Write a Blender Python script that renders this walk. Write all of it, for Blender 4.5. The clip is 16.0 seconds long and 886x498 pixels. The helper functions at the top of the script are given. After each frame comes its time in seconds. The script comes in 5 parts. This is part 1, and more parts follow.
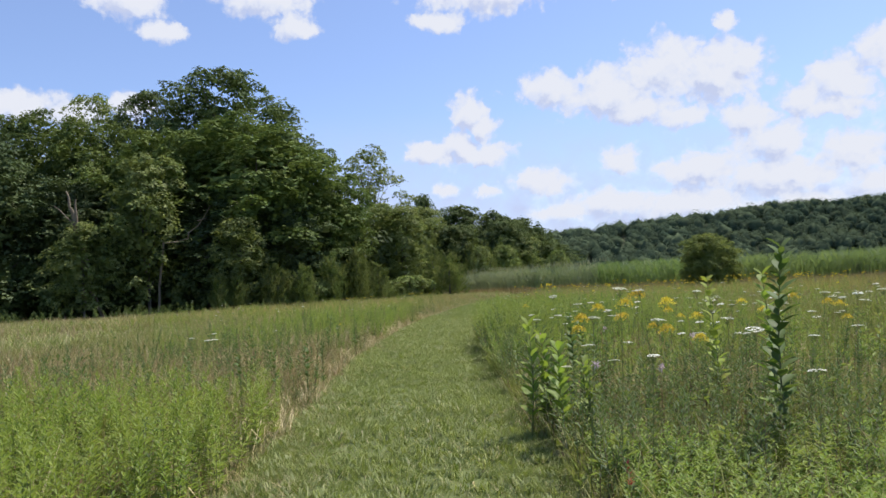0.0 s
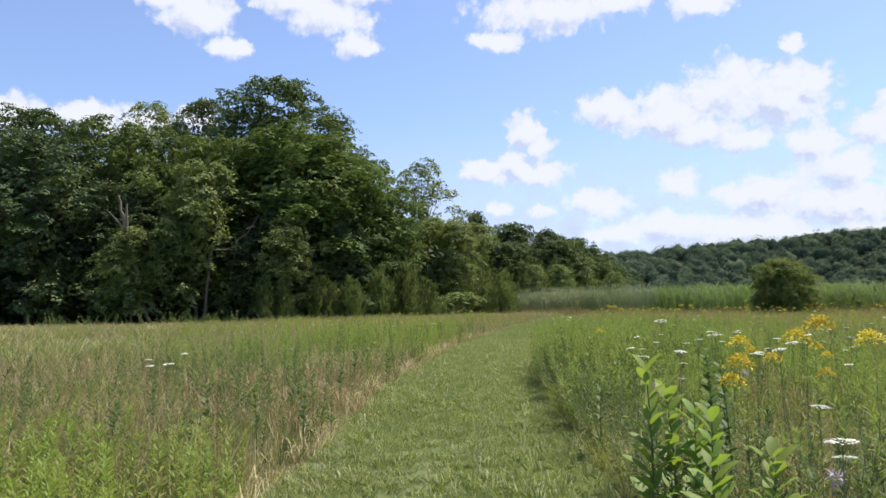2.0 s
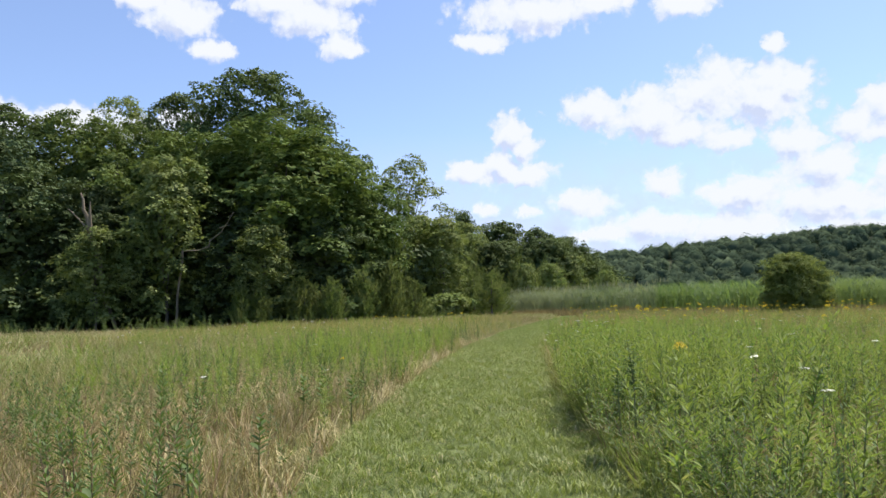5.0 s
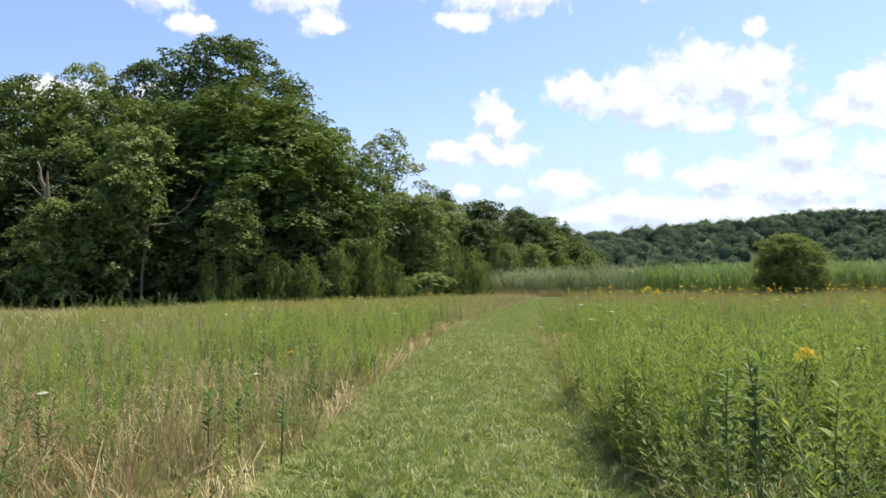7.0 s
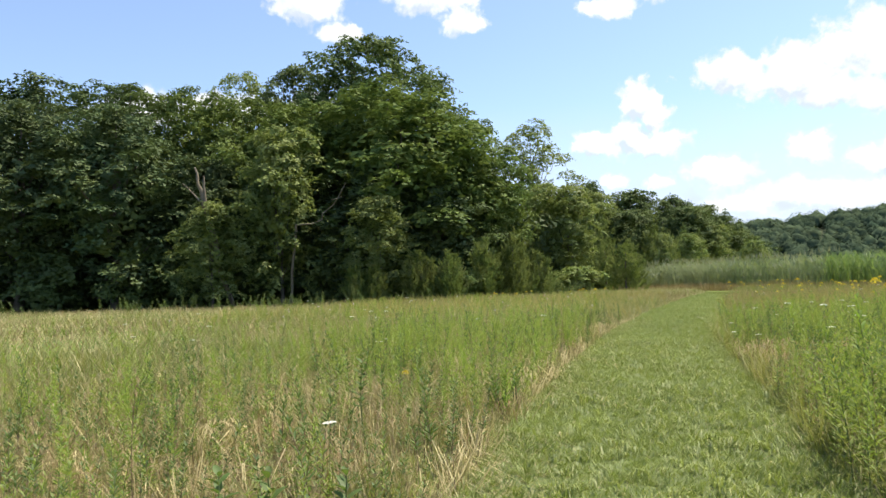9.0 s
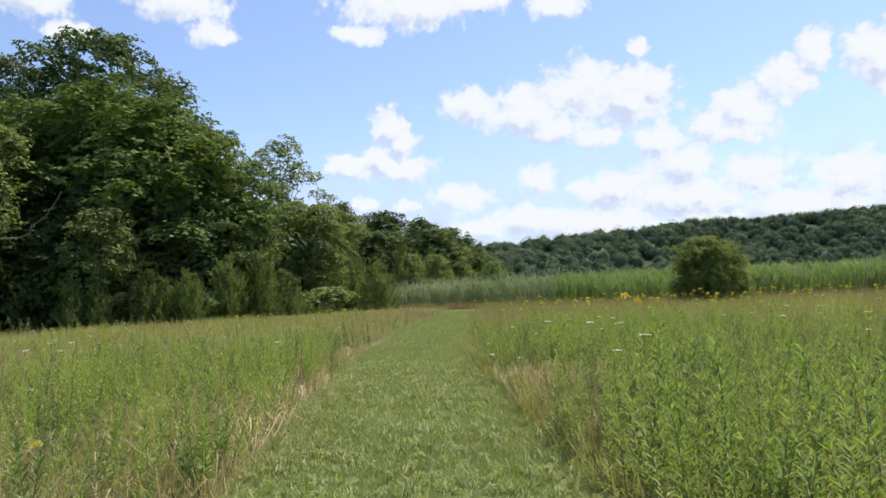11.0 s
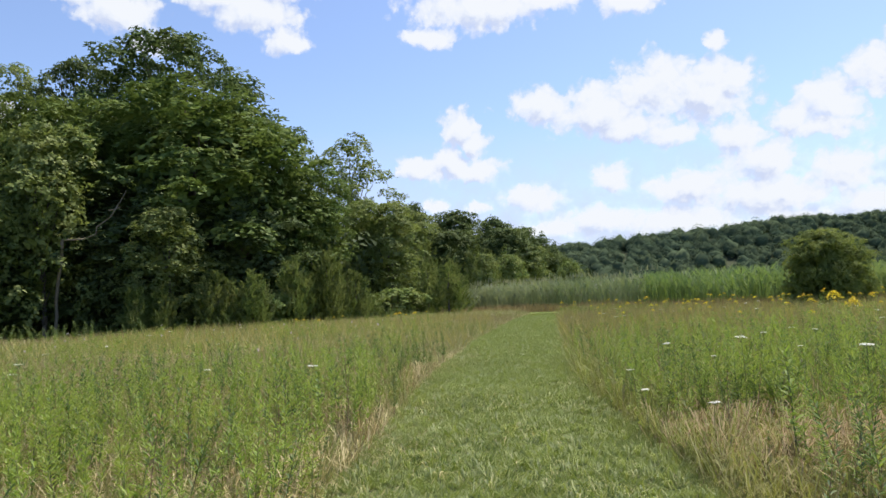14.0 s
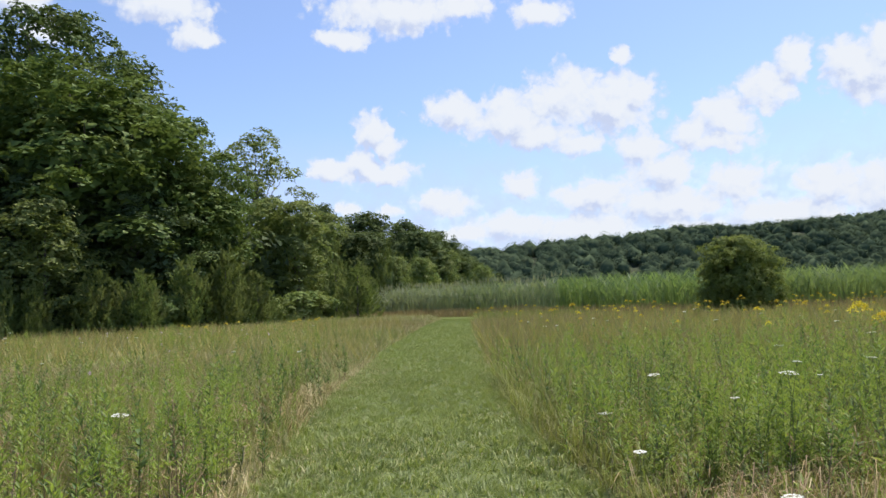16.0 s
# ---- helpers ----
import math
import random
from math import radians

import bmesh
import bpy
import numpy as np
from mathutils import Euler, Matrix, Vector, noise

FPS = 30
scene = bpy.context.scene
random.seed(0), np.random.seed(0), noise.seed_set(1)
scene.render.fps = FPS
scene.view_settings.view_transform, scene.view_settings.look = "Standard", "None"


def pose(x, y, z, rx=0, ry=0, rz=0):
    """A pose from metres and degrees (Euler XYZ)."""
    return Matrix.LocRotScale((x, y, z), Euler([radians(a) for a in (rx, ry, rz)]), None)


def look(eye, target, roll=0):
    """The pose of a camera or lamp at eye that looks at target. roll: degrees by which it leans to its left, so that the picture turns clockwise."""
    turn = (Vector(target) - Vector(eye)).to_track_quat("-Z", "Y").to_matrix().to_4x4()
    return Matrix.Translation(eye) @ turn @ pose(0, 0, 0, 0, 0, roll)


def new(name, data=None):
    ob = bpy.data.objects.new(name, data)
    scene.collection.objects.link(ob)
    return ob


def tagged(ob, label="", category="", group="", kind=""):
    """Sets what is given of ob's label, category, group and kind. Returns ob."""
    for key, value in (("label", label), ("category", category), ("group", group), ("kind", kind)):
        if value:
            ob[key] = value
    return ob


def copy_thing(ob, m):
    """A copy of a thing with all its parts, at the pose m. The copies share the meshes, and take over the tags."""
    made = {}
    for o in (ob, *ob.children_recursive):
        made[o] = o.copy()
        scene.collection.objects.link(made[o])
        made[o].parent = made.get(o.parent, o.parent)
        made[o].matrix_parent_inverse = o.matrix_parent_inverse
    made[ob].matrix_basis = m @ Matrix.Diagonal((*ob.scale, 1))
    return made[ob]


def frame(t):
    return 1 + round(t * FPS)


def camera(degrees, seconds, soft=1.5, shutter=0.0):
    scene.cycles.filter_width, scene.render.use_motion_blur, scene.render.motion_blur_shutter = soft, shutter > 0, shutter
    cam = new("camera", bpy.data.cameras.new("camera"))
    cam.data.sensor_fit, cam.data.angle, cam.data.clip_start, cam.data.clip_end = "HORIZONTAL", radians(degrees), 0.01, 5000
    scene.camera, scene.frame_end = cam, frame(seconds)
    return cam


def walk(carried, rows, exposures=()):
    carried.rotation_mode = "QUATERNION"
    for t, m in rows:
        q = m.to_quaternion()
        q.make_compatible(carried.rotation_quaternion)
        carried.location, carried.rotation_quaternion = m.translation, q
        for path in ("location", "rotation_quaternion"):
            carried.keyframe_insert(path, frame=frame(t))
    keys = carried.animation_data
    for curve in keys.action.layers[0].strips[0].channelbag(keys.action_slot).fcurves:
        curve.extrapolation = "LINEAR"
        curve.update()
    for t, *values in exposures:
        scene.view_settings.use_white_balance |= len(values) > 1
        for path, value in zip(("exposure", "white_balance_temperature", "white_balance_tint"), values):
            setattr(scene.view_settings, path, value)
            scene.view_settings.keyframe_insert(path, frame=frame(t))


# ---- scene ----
# ---- camera ----
cam = camera(62.5, 16.0)
PATH = [
    (0, (1.279, -0.907, 1.481), (1.033, 3.081, 1.678), -3.03),
    (0.5, (1.231, -0.203, 1.468), (0.811, 3.767, 1.727), -2.02),
    (1, (1.178, 0.501, 1.461), (0.841, 4.471, 1.820), -2.39),
    (1.5, (1.128, 1.208, 1.444), (0.812, 5.171, 1.885), -5.06),
    (2, (1.064, 1.916, 1.433), (0.537, 5.870, 1.737), -0.92),
    (2.5, (0.958, 2.611, 1.455), (0.568, 6.581, 1.744), -3.37),
    (3, (0.872, 3.284, 1.469), (0.291, 7.225, 1.824), -1.37),
    (3.5, (0.739, 3.938, 1.455), (0.202, 7.889, 1.778), 0.20),
    (3.7, (0.691, 4.215, 1.452), (0.147, 8.168, 1.727), -0.61),
    (5.8, (0.340, 7.304, 1.442), (-0.094, 11.267, 1.768), -1.53),
    (6, (0.308, 7.599, 1.471), (-0.122, 11.564, 1.783), -1.54),
    (6.5, (0.239, 8.333, 1.440), (-0.193, 12.304, 1.661), -1.83),
    (7, (0.135, 9.064, 1.441), (-0.214, 13.044, 1.640), -1.03),
    (7.5, (0.006, 9.789, 1.426), (-0.423, 13.764, 1.571), -1.75),
    (8, (-0.098, 10.494, 1.432), (-0.898, 14.413, 1.500), -1.41),
    (8.5, (-0.215, 11.184, 1.449), (-1.047, 15.096, 1.507), -1.14),
    (9, (-0.297, 11.847, 1.461), (-1.430, 15.679, 1.655), -1.86),
    (9.5, (-0.319, 12.466, 1.457), (-0.866, 16.419, 1.728), -3.28),
    (9.7, (-0.319, 12.696, 1.445), (-0.603, 16.678, 1.689), -3.63),
    (11.8, (-0.471, 14.969, 1.419), (-0.131, 18.946, 1.686), -2.25),
    (12, (-0.493, 15.220, 1.430), (-0.104, 19.197, 1.617), -2.04),
    (12.5, (-0.569, 15.933, 1.437), (-0.182, 19.912, 1.580), -1.91),
    (13, (-0.665, 16.689, 1.450), (-0.387, 20.670, 1.721), -1.42),
    (13.5, (-0.706, 17.437, 1.424), (-0.737, 21.430, 1.663), -2.57),
    (14, (-0.680, 18.148, 1.425), (-0.866, 22.133, 1.709), -2.67),
    (14.5, (-0.640, 18.825, 1.437), (-0.632, 22.815, 1.723), -3.01),
    (15, (-0.605, 19.489, 1.437), (-0.570, 23.483, 1.656), -3.17),
    (15.5, (-0.626, 20.139, 1.478), (-0.463, 24.131, 1.676), -2.35),
    (16, (-0.661, 20.775, 1.479), (-0.362, 24.754, 1.763), -2.26),
]
EXPOSURES = [(0, 0.58, 6050, 19), (1, 0.74, 6100, 18), (2, 0.72, 6100, 18), (3.5, 0.75, 6100, 18), (6.5, 0.85, 6300, 14), (9, 1.05, 6500, 12), (9.7, 1.0, 6500, 12), (12, 0.66, 6150, 16), (14, 0.74, 6200, 16), (16, 0.66, 6100, 16)]
walk(cam, [(t, look(eye, target, roll)) for t, eye, target, roll in PATH], EXPOSURES)
SKY, SUN, CLOUD = 0.11, 4.6, 0.57
SUN_AZ, SUN_EL = radians(48), radians(61)     # clockwise from straight ahead; height

# ---- world, sun ----
world = bpy.data.worlds.new("sky")
scene.world = world
world.use_nodes = True
wt = world.node_tree
sky = wt.nodes.new("ShaderNodeTexSky")
sky.sky_type, sky.sun_disc = "NISHITA", False
sky.sun_elevation, sky.sun_rotation = SUN_EL, SUN_AZ
sky.altitude, sky.air_density, sky.dust_density, sky.ozone_density = 200, 1.0, 0.7, 3.0
wt.links.new(sky.outputs[0], wt.nodes["Background"].inputs[0])
wt.nodes["Background"].inputs[1].default_value = SKY
sun = new("sun", bpy.data.lights.new("sun", "SUN"))
sun.data.energy, sun.data.angle, sun.data.color = SUN, radians(0.6), (1.0, 0.89, 0.68)
to_sun = Vector((math.sin(SUN_AZ) * math.cos(SUN_EL), math.cos(SUN_AZ) * math.cos(SUN_EL), math.sin(SUN_EL)))
sun.matrix_world = look(to_sun * 100, (0, 0, 0))

rng = np.random.default_rng(7)


# ---- materials ----
def nodes_of(name):
    m = bpy.data.materials.new(name)
    m.use_nodes = True
    t = m.node_tree
    t.nodes.clear()
    return m, t, t.nodes.new("ShaderNodeOutputMaterial")


def ramp(t, fac, stops):
    r = t.nodes.new("ShaderNodeValToRGB")
    while len(r.color_ramp.elements) < len(stops):
        r.color_ramp.elements.new(0.5)
    for e, (p, c) in zip(r.color_ramp.elements, stops):
        e.position, e.color = p, (*c, 1)
    t.links.new(fac, r.inputs[0])
    return r.outputs[0]


def noise_of(t, scale, detail=4, vec=None, rough=0.55):
    n = t.nodes.new("ShaderNodeTexNoise")
    n.inputs["Scale"].default_value, n.inputs["Detail"].default_value, n.inputs["Roughness"].default_value = scale, detail, rough
    t.links.new(vec or coords(t), n.inputs["Vector"])
    return n.outputs[0]


def coords(t):
    return t.nodes.new("ShaderNodeNewGeometry").outputs["Position"]


def mixc(t, fac, a, b, blend="MIX"):
    m = t.nodes.new("ShaderNodeMix")
    m.data_type, m.blend_type = "RGBA", blend
    for v, k in ((fac, 0), (a, 6), (b, 7)):
        if isinstance(v, (int, float)):
            m.inputs[k].default_value = v
        elif isinstance(v, tuple):
            m.inputs[k].default_value = (*v, 1)
        else:
            t.links.new(v, m.inputs[k])
    return m.outputs[2]


def math2(t, op, a, b=None, clamp=False):
    m = t.nodes.new("ShaderNodeMath")
    m.operation, m.use_clamp = op, clamp
    for v, k in ((a, 0), (b, 1)):
        if v is None:
            continue
        if isinstance(v, (int, float)):
            m.inputs[k].default_value = v
        else:
            t.links.new(v, m.inputs[k])
    return m.outputs[0]


def leafy(name, stops, patch=None, patch_scale=0.5, through_light=0.35, gloss=0.025, rough=0.6, spread=0.25, warmth=0.5):
    """Leaf or blade: colour by island, patches over the place, light shining through."""
    m, t, out = nodes_of(name)
    geo = t.nodes.new("ShaderNodeNewGeometry")
    col = ramp(t, geo.outputs["Random Per Island"], stops)
    info = t.nodes.new("ShaderNodeObjectInfo")
    shift = t.nodes.new("ShaderNodeHueSaturation")
    t.links.new(col, shift.inputs["Color"])
    val = math2(t, "ADD", math2(t, "MULTIPLY", info.outputs["Random"], spread), 1 - spread / 2)
    t.links.new(val, shift.inputs["Value"])
    hue = math2(t, "ADD", math2(t, "MULTIPLY", info.outputs["Random"], 0.02), 0.49)
    t.links.new(hue, shift.inputs["Hue"])
    col = shift.outputs[0]
    if patch:
        n = noise_of(t, patch_scale, 3)
        f = ramp(t, n, [(0.42, (0, 0, 0)), (0.62, (1, 1, 1))])
        col = mixc(t, f, col, patch)
    d = t.nodes.new("ShaderNodeBsdfDiffuse")
    tr = t.nodes.new("ShaderNodeBsdfTranslucent")
    g = t.nodes.new("ShaderNodeBsdfGlossy")
    g.inputs["Roughness"].default_value = rough
    g.inputs["Color"].default_value = (0.9, 0.95, 1.0, 1)
    t.links.new(col, d.inputs[0])
    warm = mixc(t, 0.45, col, (0.30, 0.42, 0.04), "MIX")
    t.links.new(mixc(t, warmth, col, warm), tr.inputs[0])
    a = t.nodes.new("ShaderNodeMixShader")
    a.inputs[0].default_value = through_light
    t.links.new(d.outputs[0], a.inputs[1])
    t.links.new(tr.outputs[0], a.inputs[2])
    b = t.nodes.new("ShaderNodeMixShader")
    b.inputs[0].default_value = gloss
    t.links.new(a.outputs[0], b.inputs[1])
    t.links.new(g.outputs[0], b.inputs[2])
    t.links.new(b.outputs[0], out.inputs[0])
    return m


def solid(name, stops, scale, rough=0.9, bump=0.3, detail=6):
    """Earth, bark and the like: noise at two scales, with relief."""
    m, t, out = nodes_of(name)
    p = t.nodes.new("ShaderNodeBsdfPrincipled")
    n = noise_of(t, scale, detail)
    n2 = noise_of(t, scale * 0.13, 3)
    col = ramp(t, math2(t, "ADD", math2(t, "MULTIPLY", n, 0.6), math2(t, "MULTIPLY", n2, 0.4)), stops)
    t.links.new(col, p.inputs["Base Color"])
    p.inputs["Roughness"].default_value = rough
    bp = t.nodes.new("ShaderNodeBump")
    bp.inputs["Strength"].default_value = bump
    t.links.new(n, bp.inputs["Height"])
    t.links.new(bp.outputs[0], p.inputs["Normal"])
    t.links.new(p.outputs[0], out.inputs[0])
    return m


G = dict(
    lawn=leafy("mown_grass", [(0.0, (0.075, 0.125, 0.018)), (0.4, (0.155, 0.220, 0.036)), (0.8, (0.27, 0.325, 0.075)), (0.95, (0.40, 0.41, 0.15)), (1.0, (0.60, 0.54, 0.30))], (0.22, 0.27, 0.066), 0.7, 0.4, 0.04),
    green=leafy("meadow_grass_green", [(0.0, (0.085, 0.130, 0.018)), (0.5, (0.155, 0.205, 0.035)), (1.0, (0.26, 0.285, 0.066))], (0.22, 0.215, 0.06), 0.35, 0.4),
    straw=leafy("meadow_grass_straw", [(0.0, (0.25, 0.21, 0.10)), (0.5, (0.38, 0.325, 0.16)), (1.0, (0.56, 0.49, 0.28))], None, 1, 0.25),
    rust=leafy("meadow_grass_rust", [(0.0, (0.17, 0.11, 0.052)), (0.5, (0.27, 0.19, 0.095)), (1.0, (0.36, 0.28, 0.15))], None, 1, 0.25),
    forb=leafy("forb_leaf", [(0.0, (0.070, 0.130, 0.018)), (0.5, (0.145, 0.235, 0.030)), (0.85, (0.25, 0.325, 0.055)), (1.0, (0.38, 0.36, 0.10))], (0.20, 0.26, 0.045), 0.9, 0.48),
    lush=leafy("lush_leaf", [(0.0, (0.105, 0.185, 0.020)), (0.6, (0.19, 0.295, 0.033)), (1.0, (0.31, 0.40, 0.065))], (0.25, 0.32, 0.05), 1.3, 0.5),
    dull=leafy("dull_leaf", [(0.0, (0.05, 0.088, 0.026)), (0.6, (0.09, 0.14, 0.038)), (1.0, (0.15, 0.19, 0.062))], None, 1, 0.35),
    golden=leafy("golden_grass", [(0.0, (0.20, 0.17, 0.055)), (0.6, (0.33, 0.26, 0.085)), (1.0, (0.42, 0.34, 0.13))], None, 1, 0.3),
    dusk=leafy("dark_forb_leaf", [(0.0, (0.045, 0.085, 0.020)), (0.6, (0.08, 0.135, 0.030)), (1.0, (0.14, 0.19, 0.05))], None, 1, 0.35),
    oak=leafy("oak_leaf", [(0.0, (0.060, 0.092, 0.030)), (1.0, (0.098, 0.140, 0.044))], (0.120, 0.160, 0.054), 0.22, 0.25, 0.012, 0.6, 0.4, 0.15),
    # darker copy of the oak leaf: the wood front's shade put into colour
    shade=leafy("shaded_oak_leaf", [(0.0, (0.048, 0.074, 0.031)), (1.0, (0.078, 0.112, 0.044))], (0.094, 0.128, 0.052), 0.22, 0.2, 0.012, 0.6, 0.4, 0.15),
    maple=leafy("maple_leaf", [(0.0, (0.072, 0.114, 0.027)), (1.0, (0.118, 0.172, 0.041))], (0.140, 0.190, 0.050), 0.25, 0.28, 0.012, 0.6, 0.4, 0.25),
    pale=leafy("pale_leaf", [(0.0, (0.11, 0.155, 0.045)), (1.0, (0.19, 0.24, 0.072))], (0.20, 0.235, 0.08), 0.5, 0.35, 0.012, 0.6, 0.35),
    gilt=leafy("yellowing_leaf", [(0.0, (0.16, 0.24, 0.03)), (0.6, (0.27, 0.34, 0.045)), (1.0, (0.46, 0.46, 0.08))], None, 1, 0.45),
    cedar=leafy("cedar_needles", [(0.0, (0.095, 0.130, 0.040)), (1.0, (0.160, 0.200, 0.066))], (0.18, 0.205, 0.08), 0.6, 0.4, 0.0, 0.7, 0.35),
    bush=leafy("bush_leaf", [(0.0, (0.115, 0.150, 0.040)), (1.0, (0.185, 0.225, 0.060))], (0.20, 0.235, 0.07), 0.8, 0.4, 0.01, 0.6, 0.1),
    # bluish tone: distance haze put into the leaf colour
    far=leafy("hazed_wood_leaf", [(0.0, (0.050, 0.080, 0.052)), (1.0, (0.078, 0.113, 0.070))], (0.092, 0.126, 0.074), 0.04, 0.15, 0.0, 0.7, 0.1),
    reed=leafy("reed_leaf", [(0.0, (0.095, 0.140, 0.062)), (0.6, (0.160, 0.210, 0.098)), (1.0, (0.25, 0.28, 0.155))], (0.22, 0.25, 0.145), 0.05, 0.48, 0.05),
    fresh=leafy("fresh_reed_leaf", [(0.0, (0.085, 0.150, 0.040)), (0.6, (0.14, 0.225, 0.056)), (1.0, (0.22, 0.28, 0.10))], (0.17, 0.235, 0.08), 0.08, 0.5, 0.04),
    plumes=leafy("reed_plume", [(0.0, (0.16, 0.17, 0.09)), (1.0, (0.27, 0.26, 0.15))], None, 1, 0.3),
    white=leafy("white_floret", [(0.0, (0.72, 0.74, 0.66)), (1.0, (0.86, 0.87, 0.82))], None, 1, 0.25, 0.02),
    yellow=leafy("yellow_floret", [(0.0, (0.58, 0.44, 0.02)), (1.0, (0.74, 0.60, 0.06))], None, 1, 0.25, 0.02),
    pink=leafy("pink_floret", [(0.0, (0.48, 0.36, 0.46)), (1.0, (0.66, 0.54, 0.62))], None, 1, 0.25, 0.02),
    red=leafy("red_leaf", [(0.0, (0.45, 0.08, 0.05)), (1.0, (0.60, 0.16, 0.09))], None, 1, 0.3),
    stem=leafy("green_stem", [(0.0, (0.09, 0.13, 0.04)), (1.0, (0.15, 0.17, 0.06))], None, 1, 0.05),
    dry=leafy("dry_stem", [(0.0, (0.10, 0.07, 0.045)), (1.0, (0.20, 0.14, 0.08))], None, 1, 0.05),
    bark=solid("bark", [(0.2, (0.05, 0.042, 0.035)), (0.55, (0.12, 0.105, 0.09)), (0.85, (0.22, 0.20, 0.175))], 14, 0.95, 0.6),
    dead=solid("dead_wood", [(0.2, (0.10, 0.08, 0.06)), (0.8, (0.26, 0.215, 0.165))], 9, 0.9, 0.5),
)


def ground_material():
    """Soil with thatch; straw and green stubble show by patch."""
    m, t, out = nodes_of("meadow_ground")
    p = t.nodes.new("ShaderNodeBsdfPrincipled")
    big, mid, fine = noise_of(t, 0.09, 4), noise_of(t, 0.9, 5), noise_of(t, 28, 6)
    a = ramp(t, fine, [(0.3, (0.07, 0.075, 0.025)), (0.5, (0.13, 0.14, 0.045)), (0.72, (0.22, 0.20, 0.09))])
    b = ramp(t, fine, [(0.3, (0.06, 0.085, 0.02)), (0.55, (0.11, 0.155, 0.035)), (0.75, (0.16, 0.20, 0.06))])
    f = ramp(t, math2(t, "ADD", math2(t, "MULTIPLY", big, 0.6), math2(t, "MULTIPLY", mid, 0.4)), [(0.42, (0, 0, 0)), (0.6, (1, 1, 1))])
    t.links.new(mixc(t, f, a, b), p.inputs["Base Color"])
    p.inputs["Roughness"].default_value = 1.0
    p.inputs["Specular IOR Level"].default_value = 0.1
    bp = t.nodes.new("ShaderNodeBump")
    bp.inputs["Strength"].default_value, bp.inputs["Distance"].default_value = 0.6, 0.05
    t.links.new(fine, bp.inputs["Height"])
    t.links.new(bp.outputs[0], p.inputs["Normal"])
    t.links.new(p.outputs[0], out.inputs[0])
    return m


GROUND = ground_material()
WOOD_FLOOR = solid("wood_floor", [(0.3, (0.02, 0.03, 0.012)), (0.7, (0.04, 0.055, 0.02))], 0.5, 1.0, 0.4)
LAWN_SOIL = solid("lawn_thatch", [(0.3, (0.05, 0.07, 0.02)), (0.5, (0.09, 0.12, 0.032)), (0.7, (0.14, 0.175, 0.05)), (0.9, (0.20, 0.215, 0.085))], 30, 1.0, 0.5)


# ---- mesh helpers ----
def mesh_of(name, verts, tris, mat):
    me = bpy.data.meshes.new(name)
    verts, tris = np.asarray(verts, np.float32), np.asarray(tris, np.int32)
    me.vertices.add(len(verts))
    me.vertices.foreach_set("co", verts.ravel())
    me.loops.add(tris.size)
    me.loops.foreach_set("vertex_index", tris.ravel())
    me.polygons.add(len(tris))
    me.polygons.foreach_set("loop_start", np.arange(0, tris.size, 3, dtype=np.int32))
    me.materials.append(mat)
    me.update(calc_edges=True)
    return me


def part(name, mesh, parent, label=""):
    ob = new(name, mesh)
    ob.parent = parent
    if label:
        ob["label"] = label
    return ob


def joined(pieces):
    """Many (verts, tris) as one."""
    vs, ts, n = [], [], 0
    for v, f in pieces:
        vs.append(v), ts.append(f + n)
        n += len(v)
    return np.concatenate(vs), np.concatenate(ts)


def blades(xy, height, width, lean, z=0.0, curl=0.45):
    """Grass blades of three triangles each, at the places xy."""
    n = len(xy)
    a, b = rng.uniform(0, 2 * np.pi, n), rng.uniform(0, 2 * np.pi, n)
    w = np.stack([np.cos(a), np.sin(a), 0 * a], 1) * (np.broadcast_to(width, n) / 2)[:, None]
    away = np.stack([np.cos(b), np.sin(b), 0 * b], 1) * (height * lean * rng.uniform(0.2, 1.4, n))[:, None]
    base = np.column_stack([xy, np.broadcast_to(z, n)])
    up = np.zeros((n, 3))
    up[:, 2] = height
    mid = base + up * 0.55 + away * curl * 0.7
    tip = base + up * (1 - 0.25 * lean) + away
    v = np.stack([base - w, base + w, mid - w * 0.8, mid + w * 0.8, tip], 1).reshape(-1, 3)
    f = np.array([[0, 1, 3], [0, 3, 2], [2, 3, 4]])
    return v, (np.arange(n)[:, None, None] * 5 + f).reshape(-1, 3)


def spikes(xy, height, width, lean, z=0.0):
    """Blades of one triangle each."""
    n = len(xy)
    a, b = rng.uniform(0, 2 * np.pi, n), rng.uniform(0, 2 * np.pi, n)
    w = np.stack([np.cos(a), np.sin(a), 0 * a], 1) * (np.broadcast_to(width, n) / 2)[:, None]
    base = np.column_stack([xy, np.broadcast_to(z, n)])
    tip = base + np.stack([np.cos(b) * height * lean, np.sin(b) * height * lean, height * (1 - 0.3 * lean)], 1)
    return np.stack([base - w, base + w, tip], 1).reshape(-1, 3), np.arange(n * 3).reshape(-1, 3)


